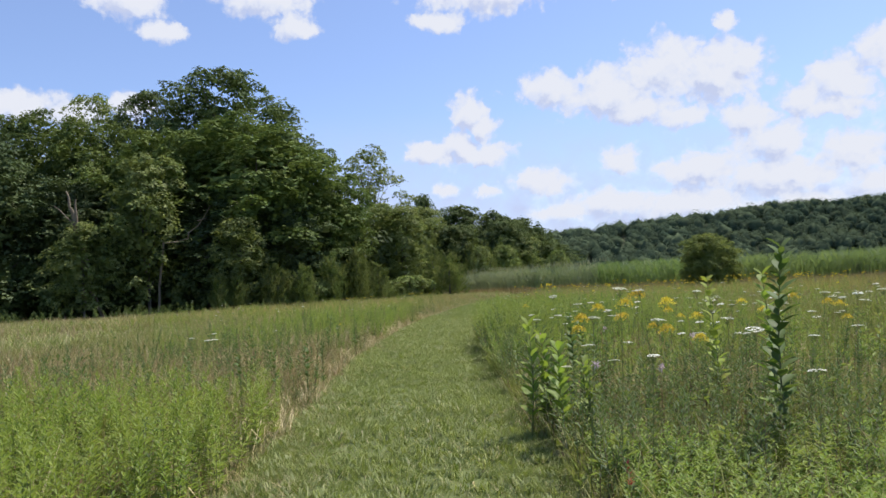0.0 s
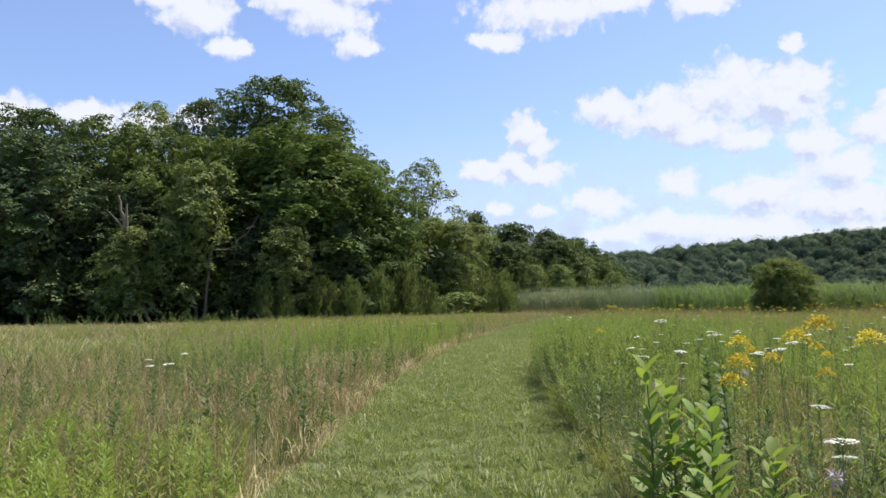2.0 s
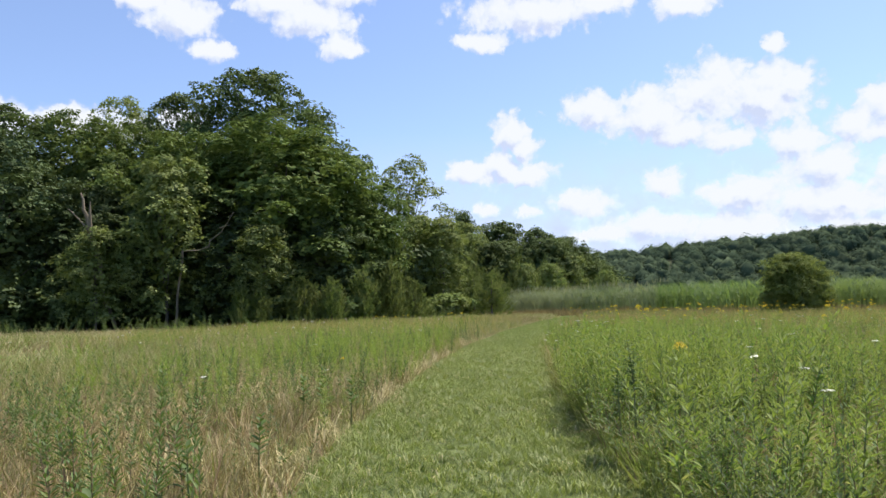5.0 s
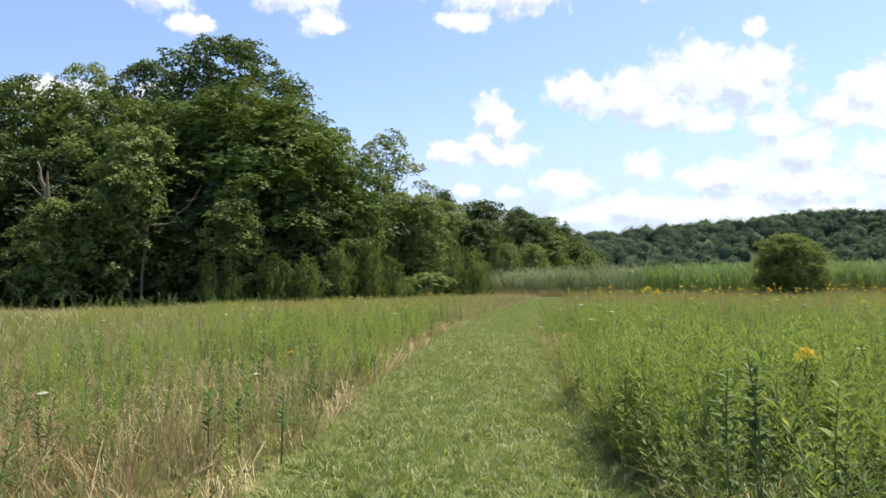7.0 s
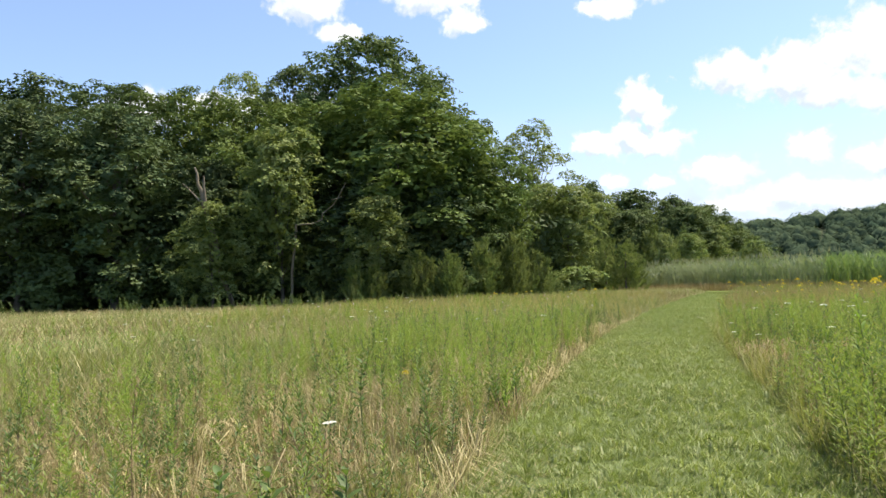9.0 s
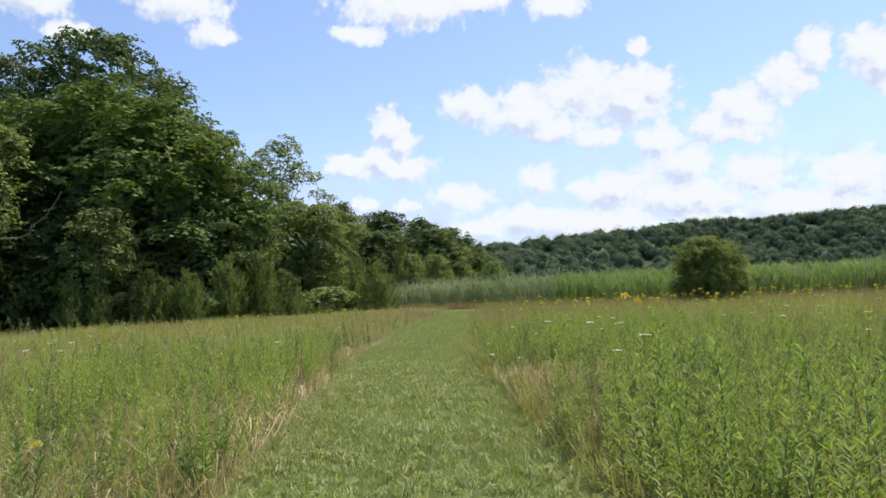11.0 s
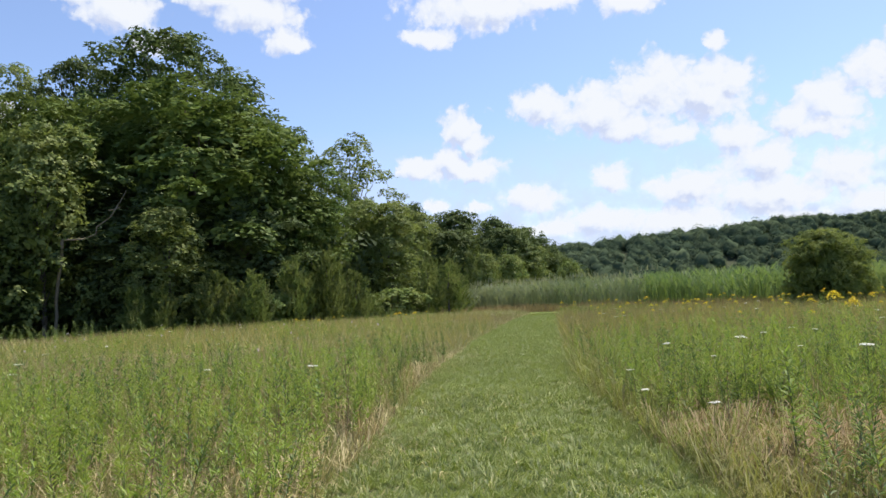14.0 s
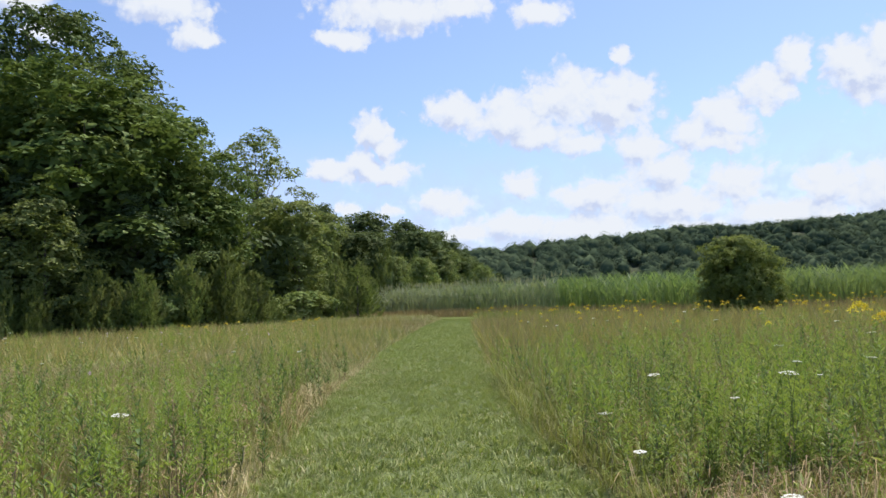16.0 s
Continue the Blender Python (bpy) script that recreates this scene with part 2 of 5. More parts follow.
def leaves(base, way, length, width, fold=0.15, face=None):
    """Leaves of two triangles: from base along way, folded on the midrib."""
    n = len(base)
    way = way / np.linalg.norm(way, axis=1)[:, None]
    side = np.cross(way, face if face is not None else np.array([0.0, 0.0, 1.0]))
    bad = np.linalg.norm(side, axis=1) < 0.05
    side[bad] = (1, 0, 0)
    side /= np.linalg.norm(side, axis=1)[:, None]
    nrm = np.cross(side, way)
    L, W = np.broadcast_to(length, n)[:, None], np.broadcast_to(width, n)[:, None]
    mid = base + way * L * 0.45 + nrm * W * fold
    tip = base + way * L - np.array([0, 0, 1.0]) * L * 0.12
    v = np.stack([base, mid + side * W / 2, tip, mid - side * W / 2], 1).reshape(-1, 3)
    f = np.array([[0, 1, 2], [0, 2, 3]])
    return v, (np.arange(n)[:, None, None] * 4 + f).reshape(-1, 3)


def tri_leaves(base, length, width, face):
    """Small far leaves of one triangle, lying across face."""
    n = len(base)
    way = np.cross(face, rng.normal(0, 1, (n, 3)))
    way /= np.linalg.norm(way, axis=1)[:, None]
    side = np.cross(face, way)
    L, W = np.broadcast_to(length, n)[:, None], np.broadcast_to(width, n)[:, None]
    v = np.stack([base - side * W / 2, base + side * W / 2, base + way * L], 1).reshape(-1, 3)
    return v, np.arange(3 * n).reshape(-1, 3)


def needles(base, way, length, width):
    """Fine sprays of one triangle each, from base along way."""
    n = len(base)
    way = way / np.linalg.norm(way, axis=1)[:, None]
    side = np.cross(way, rng.normal(0, 1, (n, 3)))
    side /= np.linalg.norm(side, axis=1)[:, None]
    L, W = np.broadcast_to(length, n)[:, None], np.broadcast_to(width, n)[:, None]
    return np.stack([base - side * W / 2, base + side * W / 2, base + way * L], 1).reshape(-1, 3), np.arange(3 * n).reshape(-1, 3)


def tube(points, radii, sides=6):
    """A tapered round branch along points."""
    pts = np.asarray(points, float)
    vs, fs = [], []
    for k, (p, r) in enumerate(zip(pts, radii)):
        d = pts[min(k + 1, len(pts) - 1)] - pts[max(k - 1, 0)]
        d = d / np.linalg.norm(d)
        u = np.cross(d, (1.0, 0.0, 0.0) if abs(d[0]) < 0.8 else (0.0, 1.0, 0.0))
        u /= np.linalg.norm(u)
        w = np.cross(d, u)
        a = np.arange(sides) * 2 * np.pi / sides
        vs.append(p + r * (np.cos(a)[:, None] * u + np.sin(a)[:, None] * w))
        if k:
            i, j = np.arange(sides), (np.arange(sides) + 1) % sides
            o, q = (k - 1) * sides, k * sides
            fs += [np.stack([o + i, o + j, q + j], 1), np.stack([o + i, q + j, q + i], 1)]
    return np.concatenate(vs), np.concatenate(fs)


def value_noise(x, y, size, seed):
    """Smooth noise over the plan, 0 to 1."""
    g = np.random.default_rng(seed).random((64, 64))
    u, v = np.asarray(x) / size + 17, np.asarray(y) / size + 17
    i, j = np.floor(u).astype(int), np.floor(v).astype(int)
    fu, fv = u - i, v - j
    fu, fv = fu * fu * (3 - 2 * fu), fv * fv * (3 - 2 * fv)
    g00, g10, g01, g11 = (g[(i + a) % 64, (j + b) % 64] for a, b in ((0, 0), (1, 0), (0, 1), (1, 1)))
    return (g00 * (1 - fu) + g10 * fu) * (1 - fv) + (g01 * (1 - fu) + g11 * fu) * fv


# ---- plan: the mown way and the meadow's limits ----
def left_edge(y):
    return np.interp(y, [-4, 5, 10, 14, 24, 32, 44, 54, 64, 80], [-0.6, -0.75, -1.2, -1.6, -1.85, -1.65, -0.8, 0.3, 1.3, 3.6])


def right_edge(y):
    return np.interp(y, [-4, 5, 10, 14, 18, 30, 38, 44, 60, 80], [2.2, 1.75, 1.35, 1.05, 0.85, 0.85, 1.5, 2.1, 3.7, 6.2])


def reed_front(x):
    return np.interp(x, [-6, 0, 8, 14, 20, 30, 45, 80, 140], [104, 95, 88, 77, 67, 61, 56, 52, 48])


def wood_front(x):
    return np.interp(x, [-110, -70, -50, -36, -28, -20, -14, -6, 0], [50, 54, 58, 64, 68, 71, 76, 87, 98])


def lumps(x, y):
    """Small rise and fall of the ground, none on the mown way."""
    off = np.minimum(np.abs(x - left_edge(y)), np.abs(x - right_edge(y)))
    on = (x > left_edge(y)) & (x < right_edge(y))
    k = np.where(on, 0, np.clip(off / 3, 0, 1))
    return (value_noise(x, y, 5, 3) - 0.5) * 0.16 * k


# ---- ground ----
def sheet(name, xs, ys, mat, height):
    X, Y = np.meshgrid(xs, ys)
    v = np.stack([X, Y, height(X, Y)], -1).reshape(-1, 3)
    i = (np.arange(len(ys) - 1)[:, None] * len(xs) + np.arange(len(xs) - 1)).ravel()
    w = len(xs)
    f = np.concatenate([np.stack([i, i + 1, i + w + 1], 1), np.stack([i, i + w + 1, i + w], 1)])
    return new(name, mesh_of(name, v, f, mat))


steps = np.concatenate([-np.geomspace(4000, 46, 12), np.arange(-44, 45, 1.0), np.geomspace(46, 4000, 12)])
ysteps = np.concatenate([-np.geomspace(3000, 12, 10), np.arange(-10, 100, 1.0), np.geomspace(101, 4500, 14)])
tagged(sheet("ground", steps, ysteps, GROUND, lambda x, y: lumps(x, y) * (np.abs(x) < 44) - 0.01), "rough meadow ground of soil, thatch and stubble", "ground", kind="structure")


def lawn_sheet():
    ys = np.arange(-8, 72, 0.5)
    u = np.linspace(0, 1, 7)
    wob = (value_noise(ys, ys * 0, 1.3, 5) - 0.5) * 0.2
    wob2 = (value_noise(ys, ys * 0, 1.1, 6) - 0.5) * 0.2
    l, r = left_edge(ys) + wob, right_edge(ys) + wob2
    X = l[:, None] + (r - l)[:, None] * u
    v = np.stack([X, np.repeat(ys[:, None], 7, 1), 0.006 + 0.012 * np.sin(np.pi * u)[None] + 0 * X], -1).reshape(-1, 3)
    i = (np.arange(len(ys) - 1)[:, None] * 7 + np.arange(6)).ravel()
    f = np.concatenate([np.stack([i, i + 1, i + 8], 1), np.stack([i, i + 8, i + 7], 1)])
    return new("path", mesh_of("path", v, f, LAWN_SOIL))


tagged(lawn_sheet(), "mown grass path winding through the meadow", "path", kind="structure")


# ---- grass ----
def scatter(n, x0, x1, y0, y1):
    return np.column_stack([rng.uniform(x0, x1, n), rng.uniform(y0, y1, n)])


def stuff(name, pieces, mat, label, category):
    v, f = joined(pieces) if isinstance(pieces, list) else pieces
    return tagged(new(name, mesh_of(name, v, f, mat)), label, category, kind="stuff")


def on_lawn(p, margin=0.0):
    return (p[:, 0] > left_edge(p[:, 1]) + margin) & (p[:, 0] < right_edge(p[:, 1]) - margin)


def in_meadow(p):
    return ~on_lawn(p, -0.04) & (p[:, 1] < reed_front(p[:, 0]) + 1.5) & ((p[:, 0] > -1) | (p[:, 1] < wood_front(p[:, 0]) + 3))


def tufts(c, per, reach, height, width, lean, jitter=0.5, segs=1, sunk=0.012):
    """Blades standing in tufts, those of one tuft leaning much the same way."""
    n = len(c)
    q = np.repeat(c, per, 0) + rng.normal(0, 1, (n * per, 2)) * np.repeat(np.broadcast_to(reach, n), per)[:, None]
    b = np.repeat(rng.uniform(0, 2 * np.pi, n), per) + rng.normal(0, jitter, n * per)
    a = rng.uniform(0, 2 * np.pi, n * per)
    hh = np.repeat(np.broadcast_to(height, n), per) * rng.uniform(0.5, 1.25, n * per)
    w = np.stack([np.cos(a), np.sin(a), 0 * a], 1) * (np.repeat(np.broadcast_to(width, n), per) / 2)[:, None]
    base = np.column_stack([q, lumps(q[:, 0], q[:, 1]) - sunk])
    far = hh * lean * rng.uniform(0.3, 1.3, n * per)
    away = np.stack([np.cos(b) * far, np.sin(b) * far, 0 * b], 1)
    up = np.zeros((n * per, 3))
    up[:, 2] = hh
    if segs == 1:
        return np.stack([base - w, base + w, base + away + up * (1 - 0.3 * lean)], 1).reshape(-1, 3), np.arange(n * per * 3).reshape(-1, 3)
    mid, tip = base + up * 0.7 + away * 0.4, base + up * max(0.15, 1 - 0.42 * lean) + away * 1.1
    v = np.stack([base - w, base + w, mid - w * 0.85, mid + w * 0.85, tip], 1).reshape(-1, 3)
    return v, (np.arange(n * per)[:, None, None] * 5 + np.array([[0, 1, 3], [0, 3, 2], [2, 3, 4]])).reshape(-1, 3)


p = np.concatenate([scatter(40000, -2.3, 2.5, 1.2, 36), scatter(1500, -1.2, 2.8, -9, 1.2)])
p = p[on_lawn(p, -0.06)]
h = (0.030 + 0.045 * value_noise(p[:, 0], p[:, 1], 0.5, 8) + 0.05 * value_noise(p[:, 0], p[:, 1], 0.13, 9) ** 2) * rng.uniform(0.7, 1.3, len(p))
near_l = tufts(p, 12, 0.024, h * 1.25, 0.0105, 0.95, 0.9, 1, -0.008)
p2 = scatter(14000, -2.3, 2.5, 1.2, 30)
p2 = p2[on_lawn(p2, 0.0)]
p2 = p2[rng.random(len(p2)) < 0.15 + 1.2 * value_noise(p2[:, 0], p2[:, 1], 0.3, 14) ** 2]
long_l = tufts(p2, 9, 0.025, rng.uniform(0.07, 0.13, len(p2)), 0.0105, 1.0, 0.7, 3, -0.005)
p = scatter(26000, -2.3, 4.0, 34, 62)
p = p[on_lawn(p, -0.06)]
mid_l = tufts(p, 9, 0.035, rng.uniform(0.04, 0.11, len(p)), 0.018, 0.95, 0.9, 1, -0.008)
p = scatter(90000, -2.3, 6.5, 54, 80)
p = p[on_lawn(p, -0.06)]
far_l = spikes(p, rng.uniform(0.03, 0.08, len(p)), 0.03, 0.7)
stuff("mown_grass", [near_l, long_l, mid_l, far_l], G["lawn"], "short mown grass with bleached clippings along the path", "grass")
p = scatter(300000, -2.5, 2.5, 1.2, 40)
bleach = 1.15 * np.exp(-((p[:, 0] - left_edge(p[:, 1]) - 0.10) / 0.42) ** 2) * np.clip(2.1 * value_noise(p[:, 0], p[:, 1], 1.5, 12) - 0.35, 0.08, 1.3) + 0.30 * np.exp(-((p[:, 0] - right_edge(p[:, 1])) / 0.25) ** 2) + 0.035
p = p[(rng.random(len(p)) < bleach) & on_lawn(p, -0.35)]
stuff("dry_clippings", spikes(p, rng.uniform(0.02, 0.12, len(p)), 0.0075, 1.3), G["straw"], "dry straw clippings along the mown edge", "grass")


# long arching grass where the tall stand meets the path
p = scatter(2600, 0.75, 2.1, 9.8, 16.5)
p = p[in_meadow(p) & (p[:, 0] < right_edge(p[:, 1]) + 0.75)]
stuff("arching_grass", blades(p, rng.uniform(0.3, 0.65, len(p)), 0.008, 1.0, -0.01), G["green"], "long arching green grass leaning out over the path edge", "grass")


def zones(p):
    """How much each kind of grass holds a spot: green, straw, rust; and its height."""
    x, y = p[:, 0], p[:, 1]
    left = x < left_edge(y)
    big, mid = value_noise(x, y, 6, 21), value_noise(x, y, 2.2, 22)
    edge = np.minimum(np.abs(x - left_edge(y)), np.abs(x - right_edge(y)))
    green = np.where(left, 0.36 + 0.5 * (big - 0.5), 0.56 + 0.5 * (big - 0.5) - 0.5 * np.exp(-((y - 24.7) / 1.0) ** 2))
    green = green - 0.32 * left * np.exp(-((y - 14.5) / 3.6) ** 2)
    green = green - 0.26 * np.clip((y - 27) / 12, 0, 1) - 0.10 * left
    lush = np.where(left, np.exp(-((y - 4) / 4.5) ** 2) + 0.3 * np.exp(-((y - 26) / 6) ** 2) + 0.35 * np.exp(-((y - 46) / 8) ** 2), 0.25)
    fine = value_noise(x, y, 0.45, 23)
    green = np.clip(green + 0.5 * lush + 1.0 * (mid - 0.5) + 1.0 * (fine - 0.5), 0.03, 0.97)
    rust = np.where(left, np.exp(-((y - 12) / 7) ** 2) * 1.3 + np.exp(-((y - 36) / 8) ** 2) * 0.6 + np.exp(-((y - 66) / 8) ** 2) * 1.2, np.exp(-((y - 54) / 14) ** 2) * 2.2 + 0.18 + 0.3 * np.exp(-((y - 23) / 2.5) ** 2))
    straw = np.where(left, 0.45, 0.28 + 0.5 * np.exp(-((y - 24.7) / 1.1) ** 2) + 0.8 * np.exp(-((y - 7.5) / 2.0) ** 2)) + 0.55 * np.exp(-(edge / 0.5) ** 2) * left
    s = green + rust * 0.6 + straw * 0.6
    tall = np.where(left, 0.38 + 0.22 * (mid - 0.5) + 0.10 * big, 0.47 + 0.34 * (mid - 0.5) + 0.18 * big)
    tall = tall * np.where(left, np.clip(0.25 + edge / 0.9, 0.25, 1.0), np.clip(0.5 + edge / 0.6, 0.5, 1.0))
    tall = np.where(left, tall, tall * (1 - 0.3 * np.exp(-((y - 13) / 6) ** 2) - 0.25 * np.exp(-((y - 25) / 4) ** 2) - 0.25 * np.exp(-((y - 24.7) / 1.0) ** 2)))
    return green / s, straw * 0.6 / s, tall * (0.5 + 0.55 * fine + 0.55 * value_noise(x, y, 0.9, 24))


def meadow(p, width, segs, tag):
    p = p[in_meadow(p)]
    g, s, tall = zones(p)
    r = rng.random(len(p))
    z = lumps(p[:, 0], p[:, 1]) - 0.02
    h = tall * rng.triangular(0.25, 0.75, 1.35, len(p))
    for kind, pick in (("green", r < g), ("straw", (r >= g) & (r < g + s)), ("rust", r >= g + s)):
        q, hh, zz = p[pick], h[pick], z[pick]
        if kind != "green":
            hh = hh * 1.12
        w = width * (1.0 if kind == "green" else 0.62)
        made = blades(q, hh, w, 0.8, zz) if segs == 3 else spikes(q, hh, w * 1.2, 0.6, zz)
        look_ = {"green": "fresh green", "straw": "dry straw-coloured", "rust": "reddish brown seeding"}[kind]
        stuff("meadow_grass", made, G[kind], look_ + " tall meadow grass " + tag, "grass")


p = np.concatenate([scatter(75000, -5.4, -0.6, 1.0, 34), scatter(60000, 0.6, 5.4, 1.0, 34)])
meadow(p, 0.008, 3, "beside the mown path")
p = np.concatenate([scatter(70000, -13, -5.4, 3, 40), scatter(70000, 5.4, 13, 3, 40), scatter(60000, -8, 9, 34, 62)])
meadow(p, 0.016, 1, "in the open meadow")
p = np.concatenate([scatter(90000, -60, -10, 10, 90), scatter(75000, 10, 60, 10, 80), scatter(60000, -12, 14, 55, 105), scatter(32000, -45, 45, -22, 12), np.column_stack([rng.normal(0, 11, 12000), rng.normal(6, 9, 12000)])])
meadow(p, 0.040, 1, "far across the meadow")


# tussocks: matted dry grass, bleached bunches on the mown edge, green bunches leaning over it
p = np.array([1.8, 24.5]) + rng.normal(0, (0.9, 0.8), (160, 2))
p = np.concatenate([p[in_meadow(p)], [q for q in scatter(700, -6, 6, 6, 33) if abs(q[0]) > 1.2]])
p = p[in_meadow(p)]
stuff("dry_tussocks", tufts(p, 16, 0.07, rng.uniform(0.28, 0.55, len(p)), 0.0075, 1.1, 1.6, 3), G["rust"], "matted brown bunches of old dry grass", "grass")
ys = np.concatenate([rng.uniform(3, 34, 90), rng.normal(23.2, 1.0, 26)])
p = np.column_stack([left_edge(ys) - np.abs(rng.normal(0, 0.28, len(ys))) - 0.03, ys])
p = np.concatenate([p, np.array([2.1, 24.4]) + rng.normal(0, (0.8, 0.7), (14, 2)), scatter(260, -6, -2, 9, 26)])
p = p[in_meadow(p)]
stuff("bleached_tussocks", tufts(p, 15, 0.05, rng.uniform(0.2, 0.45, len(p)), 0.0085, 1.25, 1.3, 3), G["straw"], "bleached straw bunches flopped along the mown edge", "grass")
ys = rng.uniform(2, 34, 420)
p = np.column_stack([right_edge(ys) + np.abs(rng.normal(0, 0.25, len(ys))) + 0.02, ys])
p = np.concatenate([p, np.array([1.6, 24.3]) + rng.normal(0, (1.0, 1.0), (280, 2)), scatter(500, -7, 7, 4, 33)])
p = p[in_meadow(p)]
stuff("green_tussocks", tufts(p, 16, 0.05, rng.uniform(0.22, 0.5, len(p)), 0.007, 1.0, 1.4, 3), G["green"], "green bunches of long grass leaning over the path", "grass")


# ---- forbs ----
def forb(height, n, length, width, rise=0.7, first=0.15, lean=0.05, stem=0.004, thin=0.5):
    """A leafy stem: leaves all round, smaller to the top."""
    b = rng.uniform(0, 2 * np.pi)
    s = np.sort(rng.uniform(first, 1, n))
    off = np.array([np.cos(b), np.sin(b), 0]) * lean * height
    base = off * (s ** 2)[:, None] + np.array([0, 0, height]) * s[:, None]
    a = np.arange(n) * 2.4 + rng.uniform(-0.4, 0.4, n)
    up = rise * (0.5 + 0.9 * s) + rng.normal(0, 0.15, n)
    way = np.stack([np.cos(a), np.sin(a), up], 1)
    size = 1 - (1 - thin) * s
    lf = leaves(base, way, length * size * rng.uniform(0.8, 1.15, n), width * size)
    k = np.linspace(0, 1, 4)
    st = tube(off * (k ** 2)[:, None] + np.array([0, 0, height]) * k[:, None], stem * (1.2 - k), 3)
    return lf, st


def plant_meshes(name, count, mat, stem_mat, make):
    out = []
    for _ in range(count):
        lf, st = make()
        out.append((mesh_of("leaves", *lf, mat), mesh_of("stem", *st, stem_mat)))
    return out


def moved(piece, x, y, z, turn, size, tilt=0.0):
    v, f = piece
    c, s = math.cos(turn), math.sin(turn)
    w = v * size
    return np.stack([w[:, 0] * c - w[:, 1] * s + x + tilt * w[:, 2], w[:, 0] * s + w[:, 1] * c + y, w[:, 2] + z], 1), f


def drift(name, kinds, places, mat, stem_mat, label):
    """Plants past counting: one mesh of leaves, one of stems."""
    lf, st = [], []
    for x, y, size in places:
        k = kinds[int(rng.integers(len(kinds)))]
        turn, tilt = rng.uniform(0, 6.28), rng.normal(0, 0.16)
        if ((x - 1.9) / 1.4) ** 2 + ((y - 24.5) / 1.1) ** 2 < rng.uniform(0.5, 1.2):     # matted dry grass holds this spot
            continue
        z = float(lumps(np.array([x]), np.array([y]))[0]) - 0.02
        lf.append(moved(k[0], x, y, z, turn, size, tilt))
        st.append(moved(k[1], x, y, z, turn, size, tilt))
    ob = stuff(name, lf, mat, label, "wildflowers")
    v, f = joined(st)
    part("stems", mesh_of("stems", v, f, stem_mat), ob)
    ob.children[0]["kind"] = "stuff"


def spots(n, box, keep):
    p = scatter(n, *box)
    p = p[in_meadow(p)]
    return p[rng.random(len(p)) < keep(p[:, 0], p[:, 1])]


def sized(p, lo, hi):
    return [(x, y, s) for (x, y), s in zip(p, rng.uniform(lo, hi, len(p)))]


goldenrod = [forb(rng.uniform(0.85, 1.05), int(rng.integers(48, 84)), rng.uniform(0.09, 0.13), rng.uniform(0.018, 0.027), rng.uniform(0.5, 1.1), 0.15, rng.uniform(0.03, 0.3)) for _ in range(12)]
simple = [forb(rng.uniform(0.85, 1.05), 17, 0.20, 0.045, 0.55, 0.25, 0.05, 0.006) for _ in range(5)]
aster = [forb(rng.uniform(0.7, 0.95), 40, 0.10, 0.024, 0.8, 0.3, 0.15) for _ in range(5)]
dogbane = [forb(rng.uniform(0.8, 1.0), 30, 0.16, 0.055, 0.5, 0.25, 0.10) for _ in range(5)]


def clumps(n, box, per, wide, seed, keep):
    """Spots in bunches, as plants stand in clones."""
    c = scatter(n, *box)
    c = c[rng.random(n) < keep(c[:, 0], c[:, 1])]
    q = np.repeat(c, per, 0) + rng.normal(0, wide, (len(c) * per, 2))
    return q[in_meadow(q)]


def ones(x, y):
    return 1 + 0 * x


# lush stands where the walk begins, and farther along the left
q = spots(1500, (-4.8, -0.75, 2.2, 7.5), lambda x, y: np.clip(1.5 - (y - 2.5) / 3.6, 0, 1) * (0.4 + 0.6 * value_noise(x, y, 1.0, 31)))
drift("goldenrod_stand", [forb(rng.uniform(0.9, 1.05), 60, 0.135, 0.029, rng.uniform(0.5, 1.0), 0.15, rng.uniform(0.03, 0.25)) for _ in range(8)], sized(q, 0.55, 0.85), G["lush"], G["stem"], "thick bright green goldenrod where the path begins")
q = clumps(40, (-8, -2.1, 18.5, 30), 8, 0.3, 2, ones)
drift("goldenrod_stand", goldenrod, sized(q, 0.65, 1.0), G["lush"], G["stem"], "bright green goldenrod stand in the grass")
q = np.concatenate([clumps(30, (-7, -2.0, 9, 20), 5, 0.22, 1, ones), clumps(20, (-8, -2.0, 28, 36), 8, 0.35, 2, ones)])
drift("goldenrod_stand", goldenrod, sized(q, 0.5, 0.9), G["forb"], G["stem"], "stand of leafy green goldenrod not yet in flower")
q = np.concatenate([spots(2100, (0.9, 5.5, 10.2, 19), lambda x, y: np.clip(1.5 * value_noise(x, y, 1.3, 34) - 0.10, 0, 1) * np.where((x < 2.1) | (y > 12.5), 1, 0.12)),
                    clumps(48, (1.1, 5.5, 18.5, 33), 8, 0.3, 4, ones),
                    np.array([1.9, 25.4]) + rng.normal(0, (0.55, 0.8), (70, 2)), np.array([1.5, 28.0]) + rng.normal(0, (0.35, 0.8), (45, 2)), np.array([3.4, 24.6]) + rng.normal(0, (0.5, 0.7), (45, 2)),
                    clumps(9, (2.6, 7, 6, 10), 5, 0.35, 7, ones)])
q = [(x, y, k * (1.15 if x < 2.6 and 9.5 < y < 16 else 1.0)) for x, y, k in sized(q, 0.45, 1.15)]
drift("goldenrod_stand", goldenrod, q, G["forb"], G["stem"], "dense stand of green goldenrod stems along the path")
